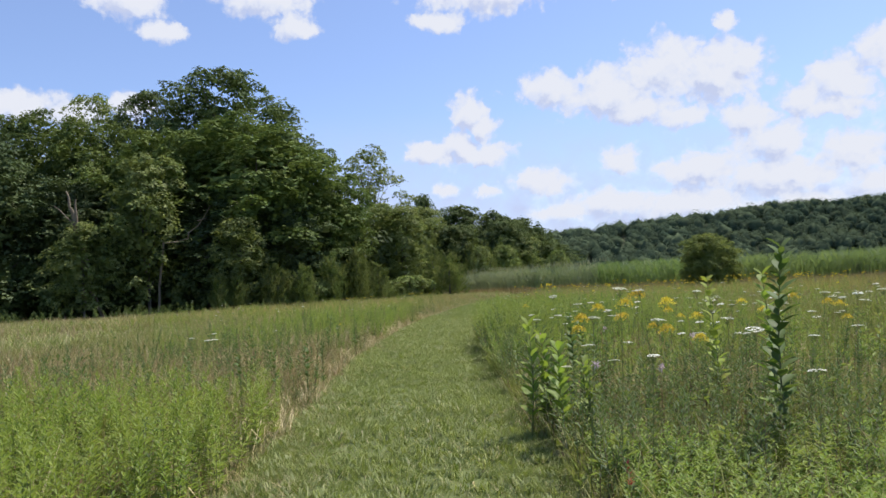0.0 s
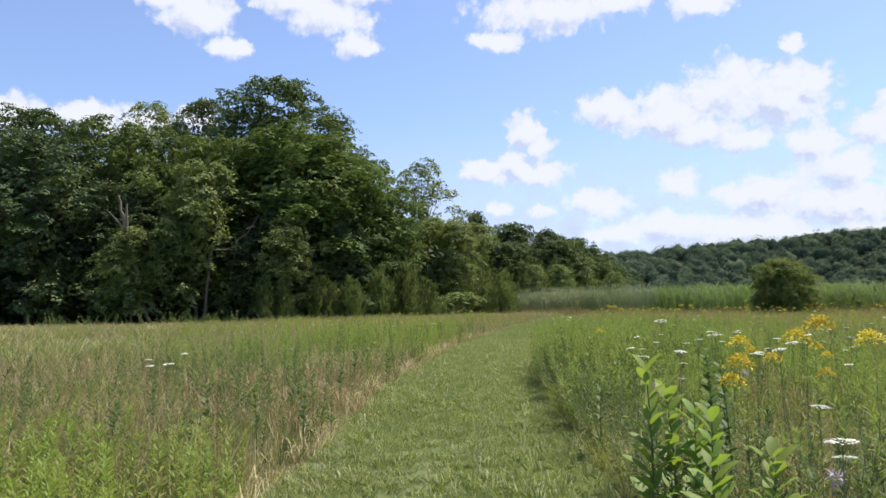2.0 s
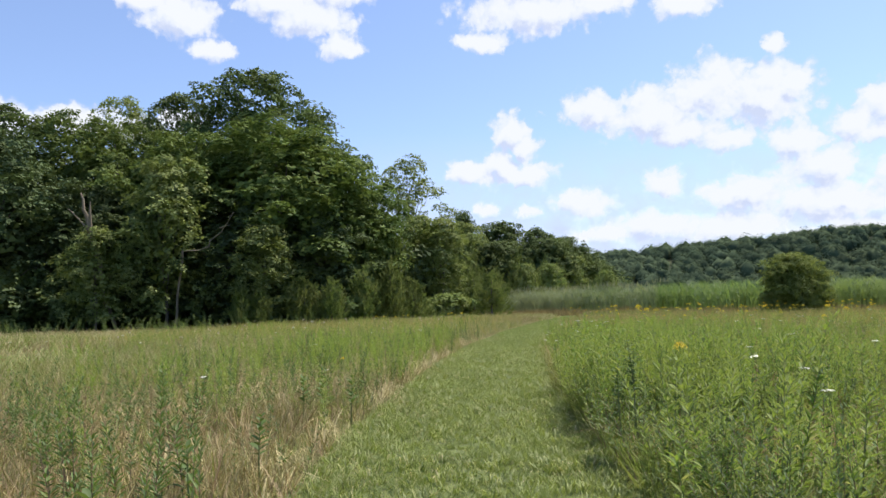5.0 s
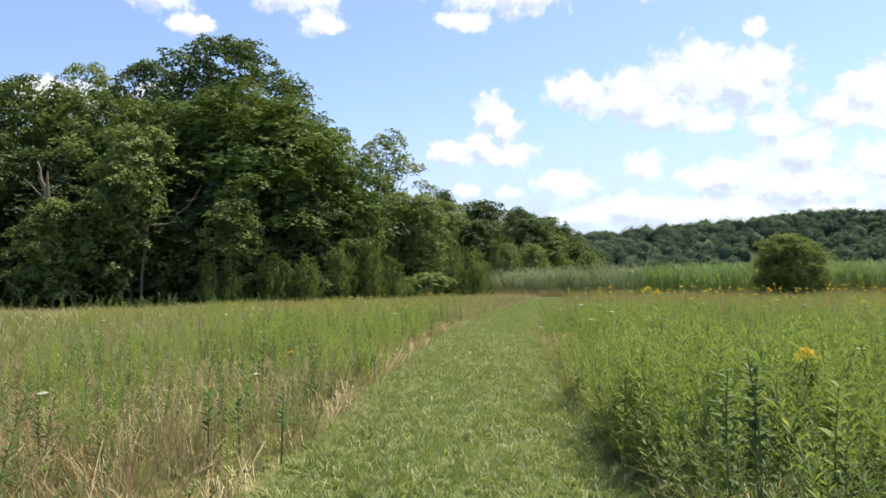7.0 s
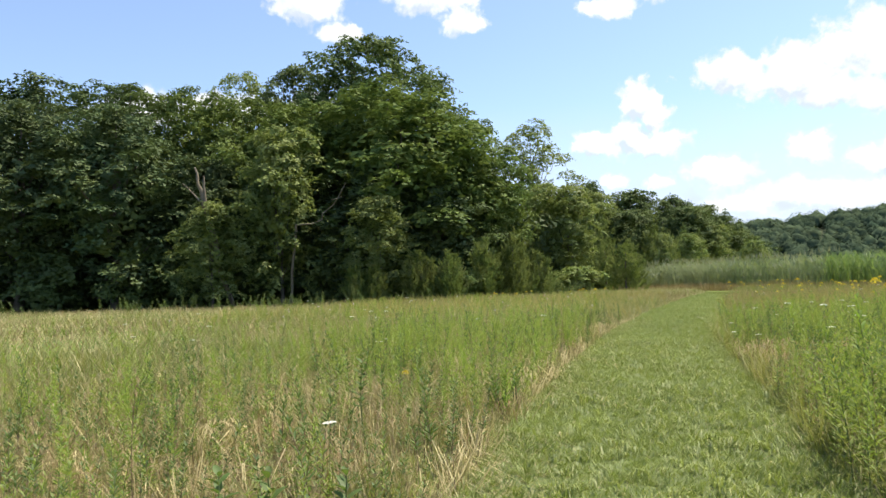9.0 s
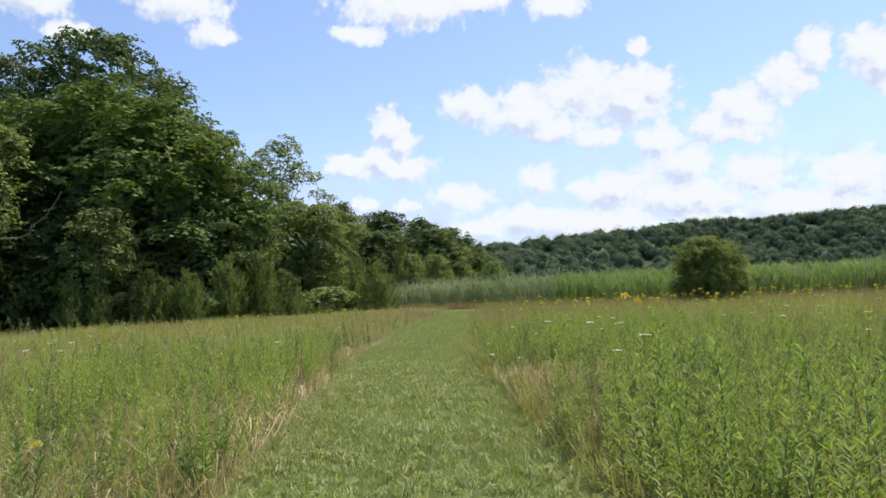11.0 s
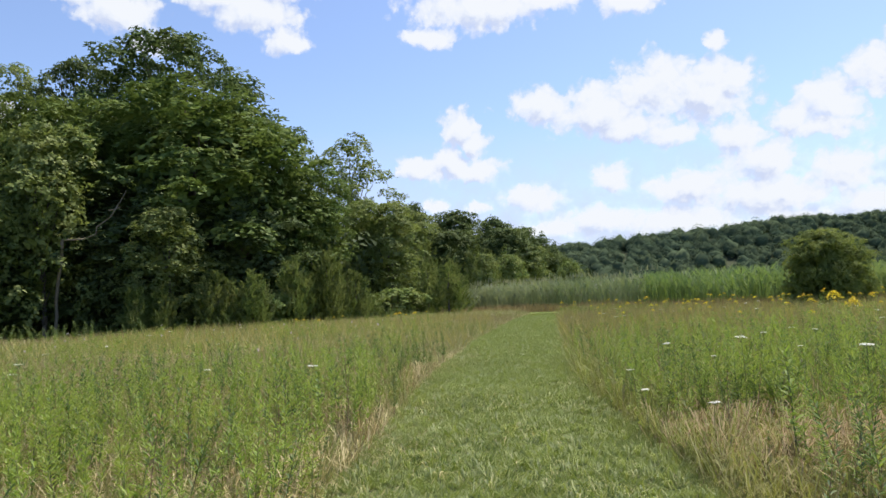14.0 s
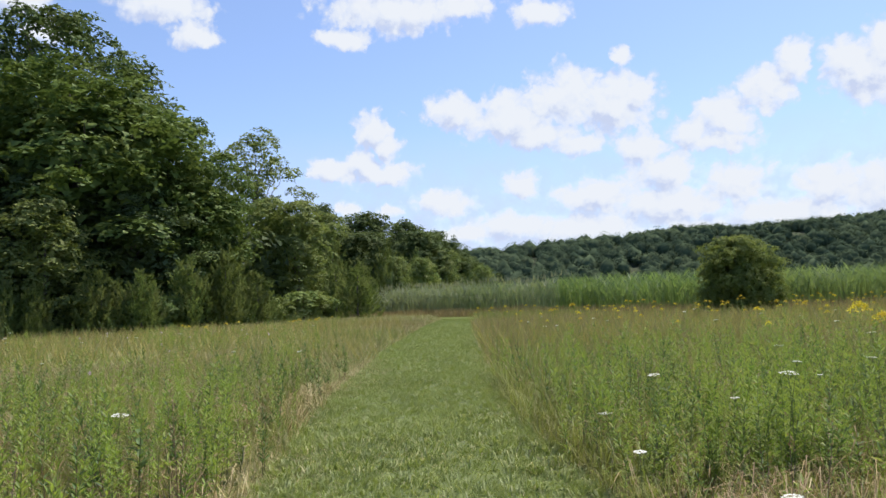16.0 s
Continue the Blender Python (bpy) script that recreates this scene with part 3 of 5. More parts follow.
q = np.concatenate([spots(520, (1.5, 4.6, 3.6, 7.5), lambda x, y: 0.9 + 0 * x), clumps(40, (-7, -1.4, 6, 18), 5, 0.3, 8, ones), clumps(50, (1.4, 6, 18, 32), 6, 0.3, 9, ones),
                    spots(1000, (0.8, 4.5, 2, 30), lambda x, y: 0.6 * value_noise(x, y, 1.0, 38)),
                    spots(900, (-6, -0.8, 3, 30), lambda x, y: 0.35 * value_noise(x, y, 1.0, 39)),
                    spots(700, (1.0, 2.0, 2.0, 16), lambda x, y: 0.8 + 0 * x)])
drift("aster_stand", aster, sized(q, 0.55, 1.0), G["dull"], G["dry"], "dull green asters and weeds among the grass")
q = np.concatenate([clumps(150, (-20, -2.0, 26, 62), 7, 0.6, 3, ones), clumps(60, (5, 14, 8, 40), 9, 0.6, 5, ones), clumps(60, (3, 20, 30, 46), 7, 0.7, 6, ones)])
drift("goldenrod_stand", simple, sized(q, 0.5, 1.0), G["forb"], G["stem"], "scattered stands of green goldenrod in the open meadow")
# low lush weeds where the camera sets out
q = spots(1500, (1.95, 5.0, 2.4, 4.5), lambda x, y: 0.85 + 0 * x)
drift("weed_patch", dogbane, sized(q, 0.32, 0.52), G["lush"], G["stem"], "low bright green weeds beside the path")


# ---- single plants that stand out ----
def thing(name, label, category, group, x, y, turn=0.0, size=1.0):
    ob = new(name)
    ob.empty_display_size = 0.1
    ob.matrix_world = pose(x, y, float(lumps(np.array([x]), np.array([y]))[0]) - 0.01, 0, 0, math.degrees(turn)) @ Matrix.Scale(size, 4)
    return tagged(ob, label, category, group)


def broad_leaf(base, way, length, width):
    """One oval leaf of ten triangles, folded and drooping."""
    way = way / np.linalg.norm(way)
    side = np.cross(way, (0, 0, 1.0))
    side /= np.linalg.norm(side)
    nrm = np.cross(side, way)
    row = []
    for k, w in ((0.0, 0.12), (0.25, 0.85), (0.55, 1.0), (0.82, 0.6)):
        m = base + way * length * k - np.array([0, 0, 1.0]) * length * 0.22 * k * k
        row += [m - side * w * width / 2 + nrm * width * 0.14 * w, m, m + side * w * width / 2 + nrm * width * 0.14 * w]
    row.append(base + way * length - np.array([0, 0, 0.24]) * length)
    f = []
    for k in range(3):
        o = 3 * k
        f += [(o, o + 1, o + 4), (o, o + 4, o + 3), (o + 1, o + 2, o + 5), (o + 1, o + 5, o + 4)]
    f += [(9, 10, 12), (10, 11, 12)]
    return np.array(row), np.array(f)


def milkweed(x, y, height, leaf, pairs, label, mat, first=0.25, rise=0.42, slim=0.45):
    ob = thing("milkweed", label, "milkweed", "milkweeds in the meadow", x, y, rng.uniform(0, 6))
    k = np.linspace(0, 1, 6)
    bend = np.stack([0.04 * np.sin(k * 3), 0.03 * k ** 2, k], 1) * height
    part("stem", mesh_of("stem", *tube(bend, 0.009 - 0.006 * k, 6), G["stem"]), ob)
    for n in range(pairs):
        s = first + (1 - first) * n / (pairs - 1)
        base = np.array([np.interp(s, k, bend[:, c]) for c in range(3)])
        for turn in (0, np.pi):
            a = n * 1.57 + turn + rng.normal(0, 0.4)
            size = leaf * (1.0 - 0.55 * max(0, s - 0.45)) * rng.uniform(0.7, 1.15)
            v, f = broad_leaf(base, np.array([np.cos(a), np.sin(a), rise * (0.7 + 1.0 * s) + rng.normal(0, 0.1)]), size, size * slim)
            part("leaf", mesh_of("leaf", v, f, mat), ob)
    return ob


milkweed(3.32, 4.4, 1.6, 0.24, 25, "tall milkweed with dark paired oval leaves beside the path", G["dusk"], 0.2, 0.6, 0.36)
for x, y, hh in ((1.59, 6.0, 1.06), (1.73, 6.1, 0.95), (1.86, 5.5, 0.88), (1.87, 6.2, 0.8), (2.05, 5.25, 0.76)):
    milkweed(x, y, hh, 0.235, 13, "milkweed with broad bright green leaves at the path edge", G["lush"], 0.22, 0.8, 0.37)
milkweed(3.38, 6.24, 1.36, 0.19, 17, "milkweed yellowing at the stem among white flowers", G["gilt"], 0.2, 0.7)
milkweed(3.5, 5.1, 1.4, 0.2, 18, "tall milkweed with bright green leaves among white flowers", G["lush"], 0.2, 0.7)
milkweed(2.04, 6.63, 1.1, 0.13, 20, "milkweed with small dark leaves among white flowers", G["dusk"], 0.35, 0.7)
milkweed(2.2, 6.8, 1.0, 0.12, 18, "milkweed with small dark leaves among white flowers", G["dusk"], 0.35, 0.7)
for dx, dy, hh in ((0, 0, 1.08), (0.08, 0.1, 1.0), (-0.06, 0.12, 0.98)):
    milkweed(1.34 + dx, 12.87 + dy, hh, 0.13, 12, "milkweed with a bare lower stem and dense leaves", G["dusk"], 0.6, 0.25, 0.46)
milkweed(1.75, 12.9, 0.9, 0.13, 8, "milkweed with a bare lower stem and dense leaves", G["forb"], 0.5, 0.5, 0.4)
milkweed(1.44, 19.5, 1.2, 0.19, 24, "tall milkweed with narrow upright leaves in grass", G["forb"], 0.12, 0.75, 0.20)
milkweed(1.55, 18.7, 1.05, 0.18, 21, "tall milkweed with narrow upright leaves in grass", G["forb"], 0.12, 0.75, 0.20)
milkweed(1.56, 23.64, 0.95, 0.15, 24, "tall milkweed with narrow upright leaves in grass", G["forb"], 0.12, 0.6, 0.20)
milkweed(1.9, 18.2, 1.0, 0.18, 21, "tall milkweed with narrow upright leaves in grass", G["forb"], 0.12, 0.75, 0.20)
for x, y, hh in ((-1.99, 8.3, 0.72), (-1.5, 8.3, 0.72), (-1.2, 8.7, 0.77), (-1.73, 11.9, 0.6), (-3.85, 14.4, 0.85), (-2.3, 14.8, 0.62), (-2.06, 14.9, 0.6), (-1.75, 15.0, 0.6), (-2.58, 26.5, 0.66), (-2.69, 29.1, 0.74), (-2.9, 18.0, 0.8), (-2.7, 8.0, 0.6), (-3.1, 9.4, 0.65), (-1.7, 10.6, 0.6), (2.0, 8.6, 0.7), (2.5, 8.2, 0.75), (1.6, 8.9, 0.65)):
    milkweed(x, y, hh, 0.15, 9, "young milkweed in the dry grass beside the path", G["dusk"], 0.5, 0.55, 0.36)


def umbel(radius):
    n = 70
    r, a = radius * np.sqrt(rng.random(n)), rng.uniform(0, 6.28, n)
    dome = 0.18 * radius * (1 - (r / radius) ** 2)
    c = np.stack([r * np.cos(a), r * np.sin(a), dome], 1)
    way = np.stack([np.cos(a + 1), np.sin(a + 1), rng.normal(0.1, 0.2, n)], 1)
    return leaves(c, way, 0.014, 0.013, 0.05)


def lace_flower(height, radius):
    """Queen Anne's lace: a hair-thin stem, rays and a flat white head."""
    ob = thing("queen_annes_lace", "white flat-topped Queen Anne's lace on a thin stem", "wildflower", "white flowers in the meadow", 0, 0)
    k = np.linspace(0, 1, 5)
    bend = np.stack([0.05 * k ** 2, 0.03 * np.sin(3 * k), k * height], 1)
    rays = [tube([bend[-1] - (0, 0, 0.035), bend[-1] + (radius * 0.8 * math.cos(a), radius * 0.8 * math.sin(a), 0)], (0.0012, 0.0008), 3) for a in np.arange(0, 6.28, 0.7)]
    part("stem", mesh_of("stem", *joined([tube(bend, 0.003 - 0.0012 * k, 4)] + rays), G["stem"]), ob)
    v, f = umbel(radius)
    part("flower_head", mesh_of("flower_head", v + bend[-1], f, G["white"]), ob)
    low = leaves(bend[1:2].repeat(8, 0) + rng.uniform(-0.01, 0.1, (8, 3)), rng.normal(0, 1, (8, 3)) * (1, 1, 0.2) + (0, 0, 0.6), 0.12, 0.02)
    part("leaves", mesh_of("leaves", *low, G["forb"]), ob)
    return ob


lace = [lace_flower(1.0, r) for r in (0.034, 0.042, 0.050, 0.028)]
put = [(1.81, 3.66, 1.24), (1.98, 3.65, 1.41), (2.57, 4.92, 1.36), (1.73, 3.62, 0.95), (2.19, 3.62, 1.0), (2.22, 4.85, 0.83), (1.69, 7.28, 1.05), (1.89, 7.71, 1.09), (1.94, 7.24, 1.10), (1.97, 4.16, 1.02), (2.21, 8.46, 1.3), (-2.0, 7.5, 1.0), (-2.5, 9.1, 1.0), (4.6, 11.0, 1.0), (3.1, 8.0, 1.1), (2.5, 9.0, 1.05), (2.58, 6.4, 1.15),
       (-2.1, 7.9, 0.97), (2.22, 8.75, 1.0), (2.9, 10.3, 1.0), (-2.7, 8.4, 0.98), (1.3, 20.2, 0.9), (1.6, 20.6, 1.0)]
more = [(1.66, 25.5, 0.78), (0.9, 25.3, 0.5), (1.53, 26.4, 0.88), (0.97, 26.2, 0.6), (2.05, 25.8, 0.98), (3.0, 5.6, 1.3), (2.8, 4.2, 1.15), (3.3, 6.6, 1.2), (3.7, 7.4, 1.15), (3.9, 5.8, 1.22),
        (1.1, 24.0, 0.55), (2.2, 23.0, 1.0), (2.6, 25.5, 1.0), (-3.2, 14.2, 0.75), (-2.4, 16.2, 0.6)]
spread = [(x, y, rng.uniform(0.8, 1.25) if 0 < x < 8 and y < 10 else rng.uniform(0.7, 1.05)) for x, y in np.concatenate([spots(60, (1.6, 9, 4, 16), lambda x, y: 0.8 + 0 * x), spots(60, (1.5, 12, 17, 40), lambda x, y: 0.8 + 0 * x), spots(40, (-14, -2.2, 18, 44), lambda x, y: 0.8 + 0 * x), spots(80, (2.1, 8, 3.5, 10), lambda x, y: 0.8 + 0 * x)])]
for n, (x, y, hh) in enumerate(put + more + spread):
    src = lace[n % 4]
    m = pose(x, y, float(lumps(np.array([x]), np.array([y]))[0]) - 0.01, rng.normal(0, 4), rng.normal(0, 4), rng.uniform(0, 360))
    if n < 4:
        src.matrix_world = m @ Matrix.Diagonal((1, 1, hh, 1))
    else:
        c = copy_thing(src, m)
        c.scale = (1, 1, hh)


def plume(size):
    """Nodding yellow spray of many small heads."""
    pieces = []
    for a in np.linspace(0, 6.28, 9)[:-1]:
        s = np.linspace(0.1, 1, 12)
        c = np.stack([np.cos(a) * s * size * 0.5, np.sin(a) * s * size * 0.5, size * (0.75 - 0.35 * s ** 2 + 0.2 * rng.random())], 1)
        c[:, 2] = size * (0.5 * (1 - s) + 0.45 * s * (1.4 - s)) + rng.normal(0, 0.006, 12)
        pieces.append(leaves(np.repeat(c, 2, 0) + rng.normal(0, 0.006, (24, 3)), rng.normal(0, 1, (24, 3)) + (0, 0, 0.4), 0.022, 0.014))
    return joined(pieces)


def flowering_goldenrod():
    ob = thing("flowering_goldenrod", "goldenrod with a yellow flower plume on a leafy stem", "wildflower", "yellow flowers in the meadow", 0, 0)
    (lf, st), pl = forb(1.1, 50, 0.10, 0.018, 0.6), plume(0.17)
    part("stem", mesh_of("stem", *st, G["stem"]), ob)
    part("leaves", mesh_of("leaves", *lf, G["forb"]), ob)
    tagged(part("flower_plume", mesh_of("flower_plume", pl[0] + (0, 0, 1.08), pl[1], G["yellow"]), ob), kind="stuff")
    return ob


def bergamot():
    ob = thing("wild_bergamot", "wild bergamot with pale lilac flower heads", "wildflower", "lilac flowers in the meadow", 0, 0)
    lf, st = forb(0.85, 26, 0.07, 0.02, 0.5, 0.2)
    hd = leaves(np.tile([[0, 0, 0.85]], (34, 1)) + rng.normal(0, 0.008, (34, 3)), rng.normal(0, 1, (34, 3)) + (0, 0, 0.5), 0.034, 0.008)
    part("stem", mesh_of("stem", *st, G["dry"]), ob)
    part("leaves", mesh_of("leaves", *lf, G["dull"]), ob)
    part("flower_head", mesh_of("flower_head", *hd, G["pink"]), ob)
    return ob


def sow(sources, places):
    for n, (x, y, hh) in enumerate(places):
        m = pose(x, y, float(lumps(np.array([x]), np.array([y]))[0]) - 0.01, rng.normal(0, 4), rng.normal(0, 4), rng.uniform(0, 360))
        src = sources[n % len(sources)]
        if n < len(sources):
            src.matrix_world = m @ Matrix.Scale(hh, 4)
        else:
            copy_thing(src, m).scale = (hh, hh, hh)


gold = [flowering_goldenrod() for _ in range(4)]
some = np.concatenate([spots(20, (2.6, 7, 6, 11), lambda x, y: 0.7 + 0 * x), spots(70, (6, 26, 26, 58), lambda x, y: 0.8 + 0 * x), spots(16, (-9, -2.5, 44, 62), lambda x, y: 0.8 + 0 * x), spots(150, (3, 26, 40, 60), lambda x, y: 0.8 + 0 * x)])
sow(gold, [(2.14, 6.02, 0.97), (2.22, 6.12, 0.88), (2.74, 6.75, 1.12), (2.64, 6.9, 1.05), (2.87, 5.46, 0.88), (2.95, 5.6, 0.8), (2.48, 7.4, 1.0), (3.2, 7.0, 1.05), (3.53, 26.95, 1.13), (3.65, 27.1, 1.05), (4.53, 41.6, 1.1), (2.0, 13.8, 0.85), (-2.9, 19.2, 0.5)] + [(x, y, rng.uniform(0.75, 1.0) if y < 20 else rng.uniform(0.7, 1.0)) for x, y in some])
some = np.concatenate([spots(34, (-13, -3, 27, 46), lambda x, y: 0.7 + 0 * x), spots(14, (1.3, 3, 4, 8), lambda x, y: 0.7 + 0 * x)])
sow([bergamot(), bergamot()], [(x, y, rng.uniform(0.8, 1.1)) for x, y in some])


def dry_stalk():
    ob = thing("dry_stalk", "dry brown stalk with a narrow seed head", "weed", "dry stalks in the meadow", 0, 0)
    k = np.linspace(0, 1, 5)
    bend = np.stack([0.06 * k ** 2, 0.02 * np.sin(4 * k), k * 0.85], 1)
    part("stem", mesh_of("stem", *tube(bend, 0.0035 - 0.0015 * k, 4), G["dry"]), ob)
    c = np.repeat(bend[2:], 12, 0) + rng.normal(0, 1, (36, 3)) * (0.008, 0.008, 0.06)
    tagged(part("seed_head", mesh_of("seed_head", *leaves(c, rng.normal(0, 1, (36, 3)) + (0, 0, 1.0), 0.03, 0.012), G["rust"]), ob), kind="stuff")
    return ob


some = np.concatenate([spots(60, (-7, -1.3, 6, 30), lambda x, y: 0.8 + 0 * x), spots(60, (1.2, 6, 5, 30), lambda x, y: 0.8 + 0 * x)])
sow([dry_stalk(), dry_stalk(), dry_stalk()], [(x, y, rng.uniform(0.7, 1.1)) for x, y in some])
# a sprig turned red
ob = thing("red_leaved_sprig", "sprig with reddened leaves low among weeds", "weed", "", 2.02, 3.35)
part("leaves", mesh_of("leaves", *forb(0.42, 12, 0.07, 0.03, 0.8, 0.7)[0], G["red"]), ob)
part("stem", mesh_of("stem", *forb(0.40, 4, 0.05, 0.02)[1], G["dry"]), ob)


# ---- trees ----
def crown(lobes, leaf, per, mat, inner=0.15, core=1.0):
    """A crown of boughs (rows of centre and radii), each carrying many flat sprays of leaves."""
    pieces = []
    each = 15
    for cx, cy, cz, rx, ry, rz in lobes:
        rs = 2.3 * leaf                                # one spray's reach
        n = max(5, int(5.2 * per * (rx * ry + rx * rz + ry * rz) / 3 / (rs * rs)))
        d = rng.normal(0, 1, (n, 3)) + (0, 0, 0.35)
        d /= np.linalg.norm(d, axis=1)[:, None]
        d = d[(d[:, 2] > -0.25) | (rng.random(n) < 0.35)]
        n = len(d)
        r = rng.uniform(0.72, 1.0, n) + 0.22 * (rng.random(n) < 0.16)
        r = np.where(rng.random(n) < inner, r * 0.6, r)
        c = np.array([cx, cy, cz]) + d * np.array([rx, ry, rz]) * r[:, None]
        up = 0.6 * d + rng.normal(0, 0.22, (n, 3)) + (0, 0, 0.62)
        up /= np.linalg.norm(up, axis=1)[:, None]
        out = d - up * (d * up).sum(1)[:, None] + rng.normal(0, 0.05, (n, 3))
        out /= np.linalg.norm(out, axis=1)[:, None]
        side = np.cross(up, out)
        size = rs * rng.uniform(0.6, 1.25, n)
        a, q = rng.uniform(0, 6.28, (n, each)), np.sqrt(rng.random((n, each)))
        u, v = q * np.cos(a), q * np.sin(a)
        at = c[:, None] + (out[:, None] * u[..., None] * 1.15 + side[:, None] * v[..., None] * 0.85) * size[:, None, None]
        at = at + up[:, None] * ((0.22 - 0.45 * (u * u + v * v)) * size[:, None] + rng.normal(0, 0.10 * rs, (n, each)))[..., None]
        face = up[:, None] + 0.35 * (out[:, None] * u[..., None] + side[:, None] * v[..., None]) + rng.normal(0, 0.36, (n, each, 3))
        face /= np.linalg.norm(face, axis=2)[..., None]
        k = n * each
        pieces.append(tri_leaves(at.reshape(-1, 3), leaf * rng.uniform(0.8, 1.4, k), leaf * rng.uniform(0.75, 1.15, k), face.reshape(-1, 3)))
    # the shaded inside of the crown
    lb = np.array(lobes)
    mid, half = (lb[:, :3].max(0) + lb[:, :3].min(0)) / 2, (lb[:, :3].max(0) - lb[:, :3].min(0)) / 2 + lb[:, 3:].mean(0) * 0.3
    n = int(core * 36 * (half[0] * half[1] + half[0] * half[2] * 2) / 3)
    d = rng.normal(0, 1, (n, 3))
    d /= np.linalg.norm(d, axis=1)[:, None]
    c = mid + d * half * rng.uniform(0.35, 0.74, (n, 1))
    big = leaf * rng.uniform(1.3, 2.2, n)
    pieces.append(tri_leaves(c, big, big, d + rng.normal(0, 0.3, (n, 3))))
    v, f = joined(pieces)
    return mesh_of("crown", v, f, mat)


def limb(a, b, r0, r1, sag=0.0, wob=0.06, n=6, sides=6):
    a, b = np.asarray(a, float), np.asarray(b, float)
    k = np.linspace(0, 1, n)
    L = np.linalg.norm(b - a)
    pts = a + (b - a) * k[:, None]
    pts[1:-1] += rng.normal(0, wob * L / n * 2, (n - 2, 3))
    pts[:, 2] += sag * L * np.sin(np.pi * k)
    return tube(pts, r0 + (r1 - r0) * k, sides)


def lobes_round(h, w, low, n, pad=0.16):
    """Pads of leaves over an uneven upright egg of height h - low and width w."""
    out, mid = [], low + (h - low) * 0.45
    for k in range(n):
        s = (k + 0.5) / n
        zz = low + (h - low) * (0.04 + 0.93 * s)
        half = (h - mid) if zz > mid else (mid - low) * 1.25
        fat = math.sqrt(max(0.05, 1 - ((zz - mid) / half) ** 2)) * rng.uniform(0.8, 1.12)
        a, q = k * 2.4 + rng.uniform(-0.5, 0.5), (0.45 if k % 4 == 0 else rng.uniform(0.7, 1.0))
        r = w * pad * rng.uniform(0.7, 1.3) * (0.7 + 0.3 * fat)
        reach = max(0.0, w / 2 * fat * q * rng.uniform(0.86, 1.06) - 0.5 * r)
        out.append((math.cos(a) * reach, math.sin(a) * reach, min(zz, h - r * 0.6), r * rng.uniform(0.9, 1.25), r * rng.uniform(0.9, 1.25), r * rng.uniform(0.5, 0.8)))
    return out


def tree_parts(h, w, low, n, leaf, per, mat, trunk_r, pad=0.16, core=1.0):
    lb = lobes_round(h, w, low, n, pad)
    wood = [limb((0, 0, -0.2), (rng.normal(0, 0.3), rng.normal(0, 0.3), h * 0.8), trunk_r, trunk_r * 0.2, 0, 0.03, 8, 8)]
    for cx, cy, cz, rx, ry, rz in lb[:: max(1, n // 12)]:
        wood.append(limb((0, 0, max(low * 0.6, cz * 0.6)), (cx, cy, cz), trunk_r * 0.35, trunk_r * 0.06, 0.05))
    v, f = joined(wood)
    return mesh_of("trunk", v, f, G["bark"]), crown(lb, leaf, per, mat, 0.15, core)


def cedar_parts(h, w, spires, mat, dense=150):
    """A young cedar: several leaders, each feathered with boughs that sweep up to fine tips."""
    pieces = []
    for k in range(spires):
        a, q = k * 2.4 + rng.uniform(-0.4, 0.4), math.sqrt((k + 0.2) / spires)
        bx, by = math.cos(a) * q * w * 0.30, math.sin(a) * q * w * 0.30
        hh = h * (1.05 - 0.55 * q * rng.uniform(0.5, 1.3))
        nb = int(0.28 * dense * hh / h * w / 3.6)
        s = rng.random(nb) ** 1.15 * 0.96
        t = rng.uniform(0, 6.28, nb)
        reach = w * 0.30 * (1.08 - s) ** 0.75 * rng.uniform(0.55, 1.25, nb)
        rise = reach * rng.uniform(0.55, 1.5, nb) + 0.12
        m = 26
        e = rng.random((nb, m)) ** 0.6
        lift = e ** 1.6
        c = np.stack([bx * (1 + 0.3 * s)[:, None] + np.cos(t)[:, None] * reach[:, None] * e,
                      by * (1 + 0.3 * s)[:, None] + np.sin(t)[:, None] * reach[:, None] * e,
                      (hh * s * 0.94)[:, None] + rise[:, None] * lift], -1)
        c = c + rng.normal(0, 0.055, c.shape) * (1.35 - e)[..., None] * (w / 3.6)
        way = np.stack([np.cos(t)[:, None] + 0 * e, np.sin(t)[:, None] + 0 * e, 0.5 + 1.5 * e], -1) + rng.normal(0, 0.5, c.shape)
        n = nb * m
        pieces.append(needles(c.reshape(-1, 3), way.reshape(-1, 3), rng.uniform(0.14, 0.32, n) * (w / 3.6) ** 0.5, rng.uniform(0.06, 0.11, n) * (w / 3.6) ** 0.5))
    return mesh_of("trunk", *limb((0, 0, -0.1), (0, 0, h * 0.7), 0.1, 0.03), G["bark"]), mesh_of("crown", *joined(pieces), mat)


def tree(name, x, y, meshes, label, category="tree", group="", turn=0.0, size=(1, 1, 1)):
    ob = new(name)
    ob.matrix_world = pose(x, y, 0, 0, 0, turn) @ Matrix.Diagonal((*size, 1))
    tagged(ob, label, category, group)
    part("trunk", meshes[0], ob)
    part("crown", meshes[1], ob)
    return ob


big_oak = tree_parts(24, 15, 6, 95, 0.26, 1.0, G["oak"], 0.5, 0.10)
big_maple = tree_parts(22, 16, 2.0, 135, 0.27, 1.0, G["maple"], 0.45, 0.082)
# leaves take the oak colour with shade painted in
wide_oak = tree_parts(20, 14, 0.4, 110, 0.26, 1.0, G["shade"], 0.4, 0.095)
edge_oak = tree_parts(20, 14, 1.5, 100, 0.24, 1.0, G["maple"], 0.4, 0.09)
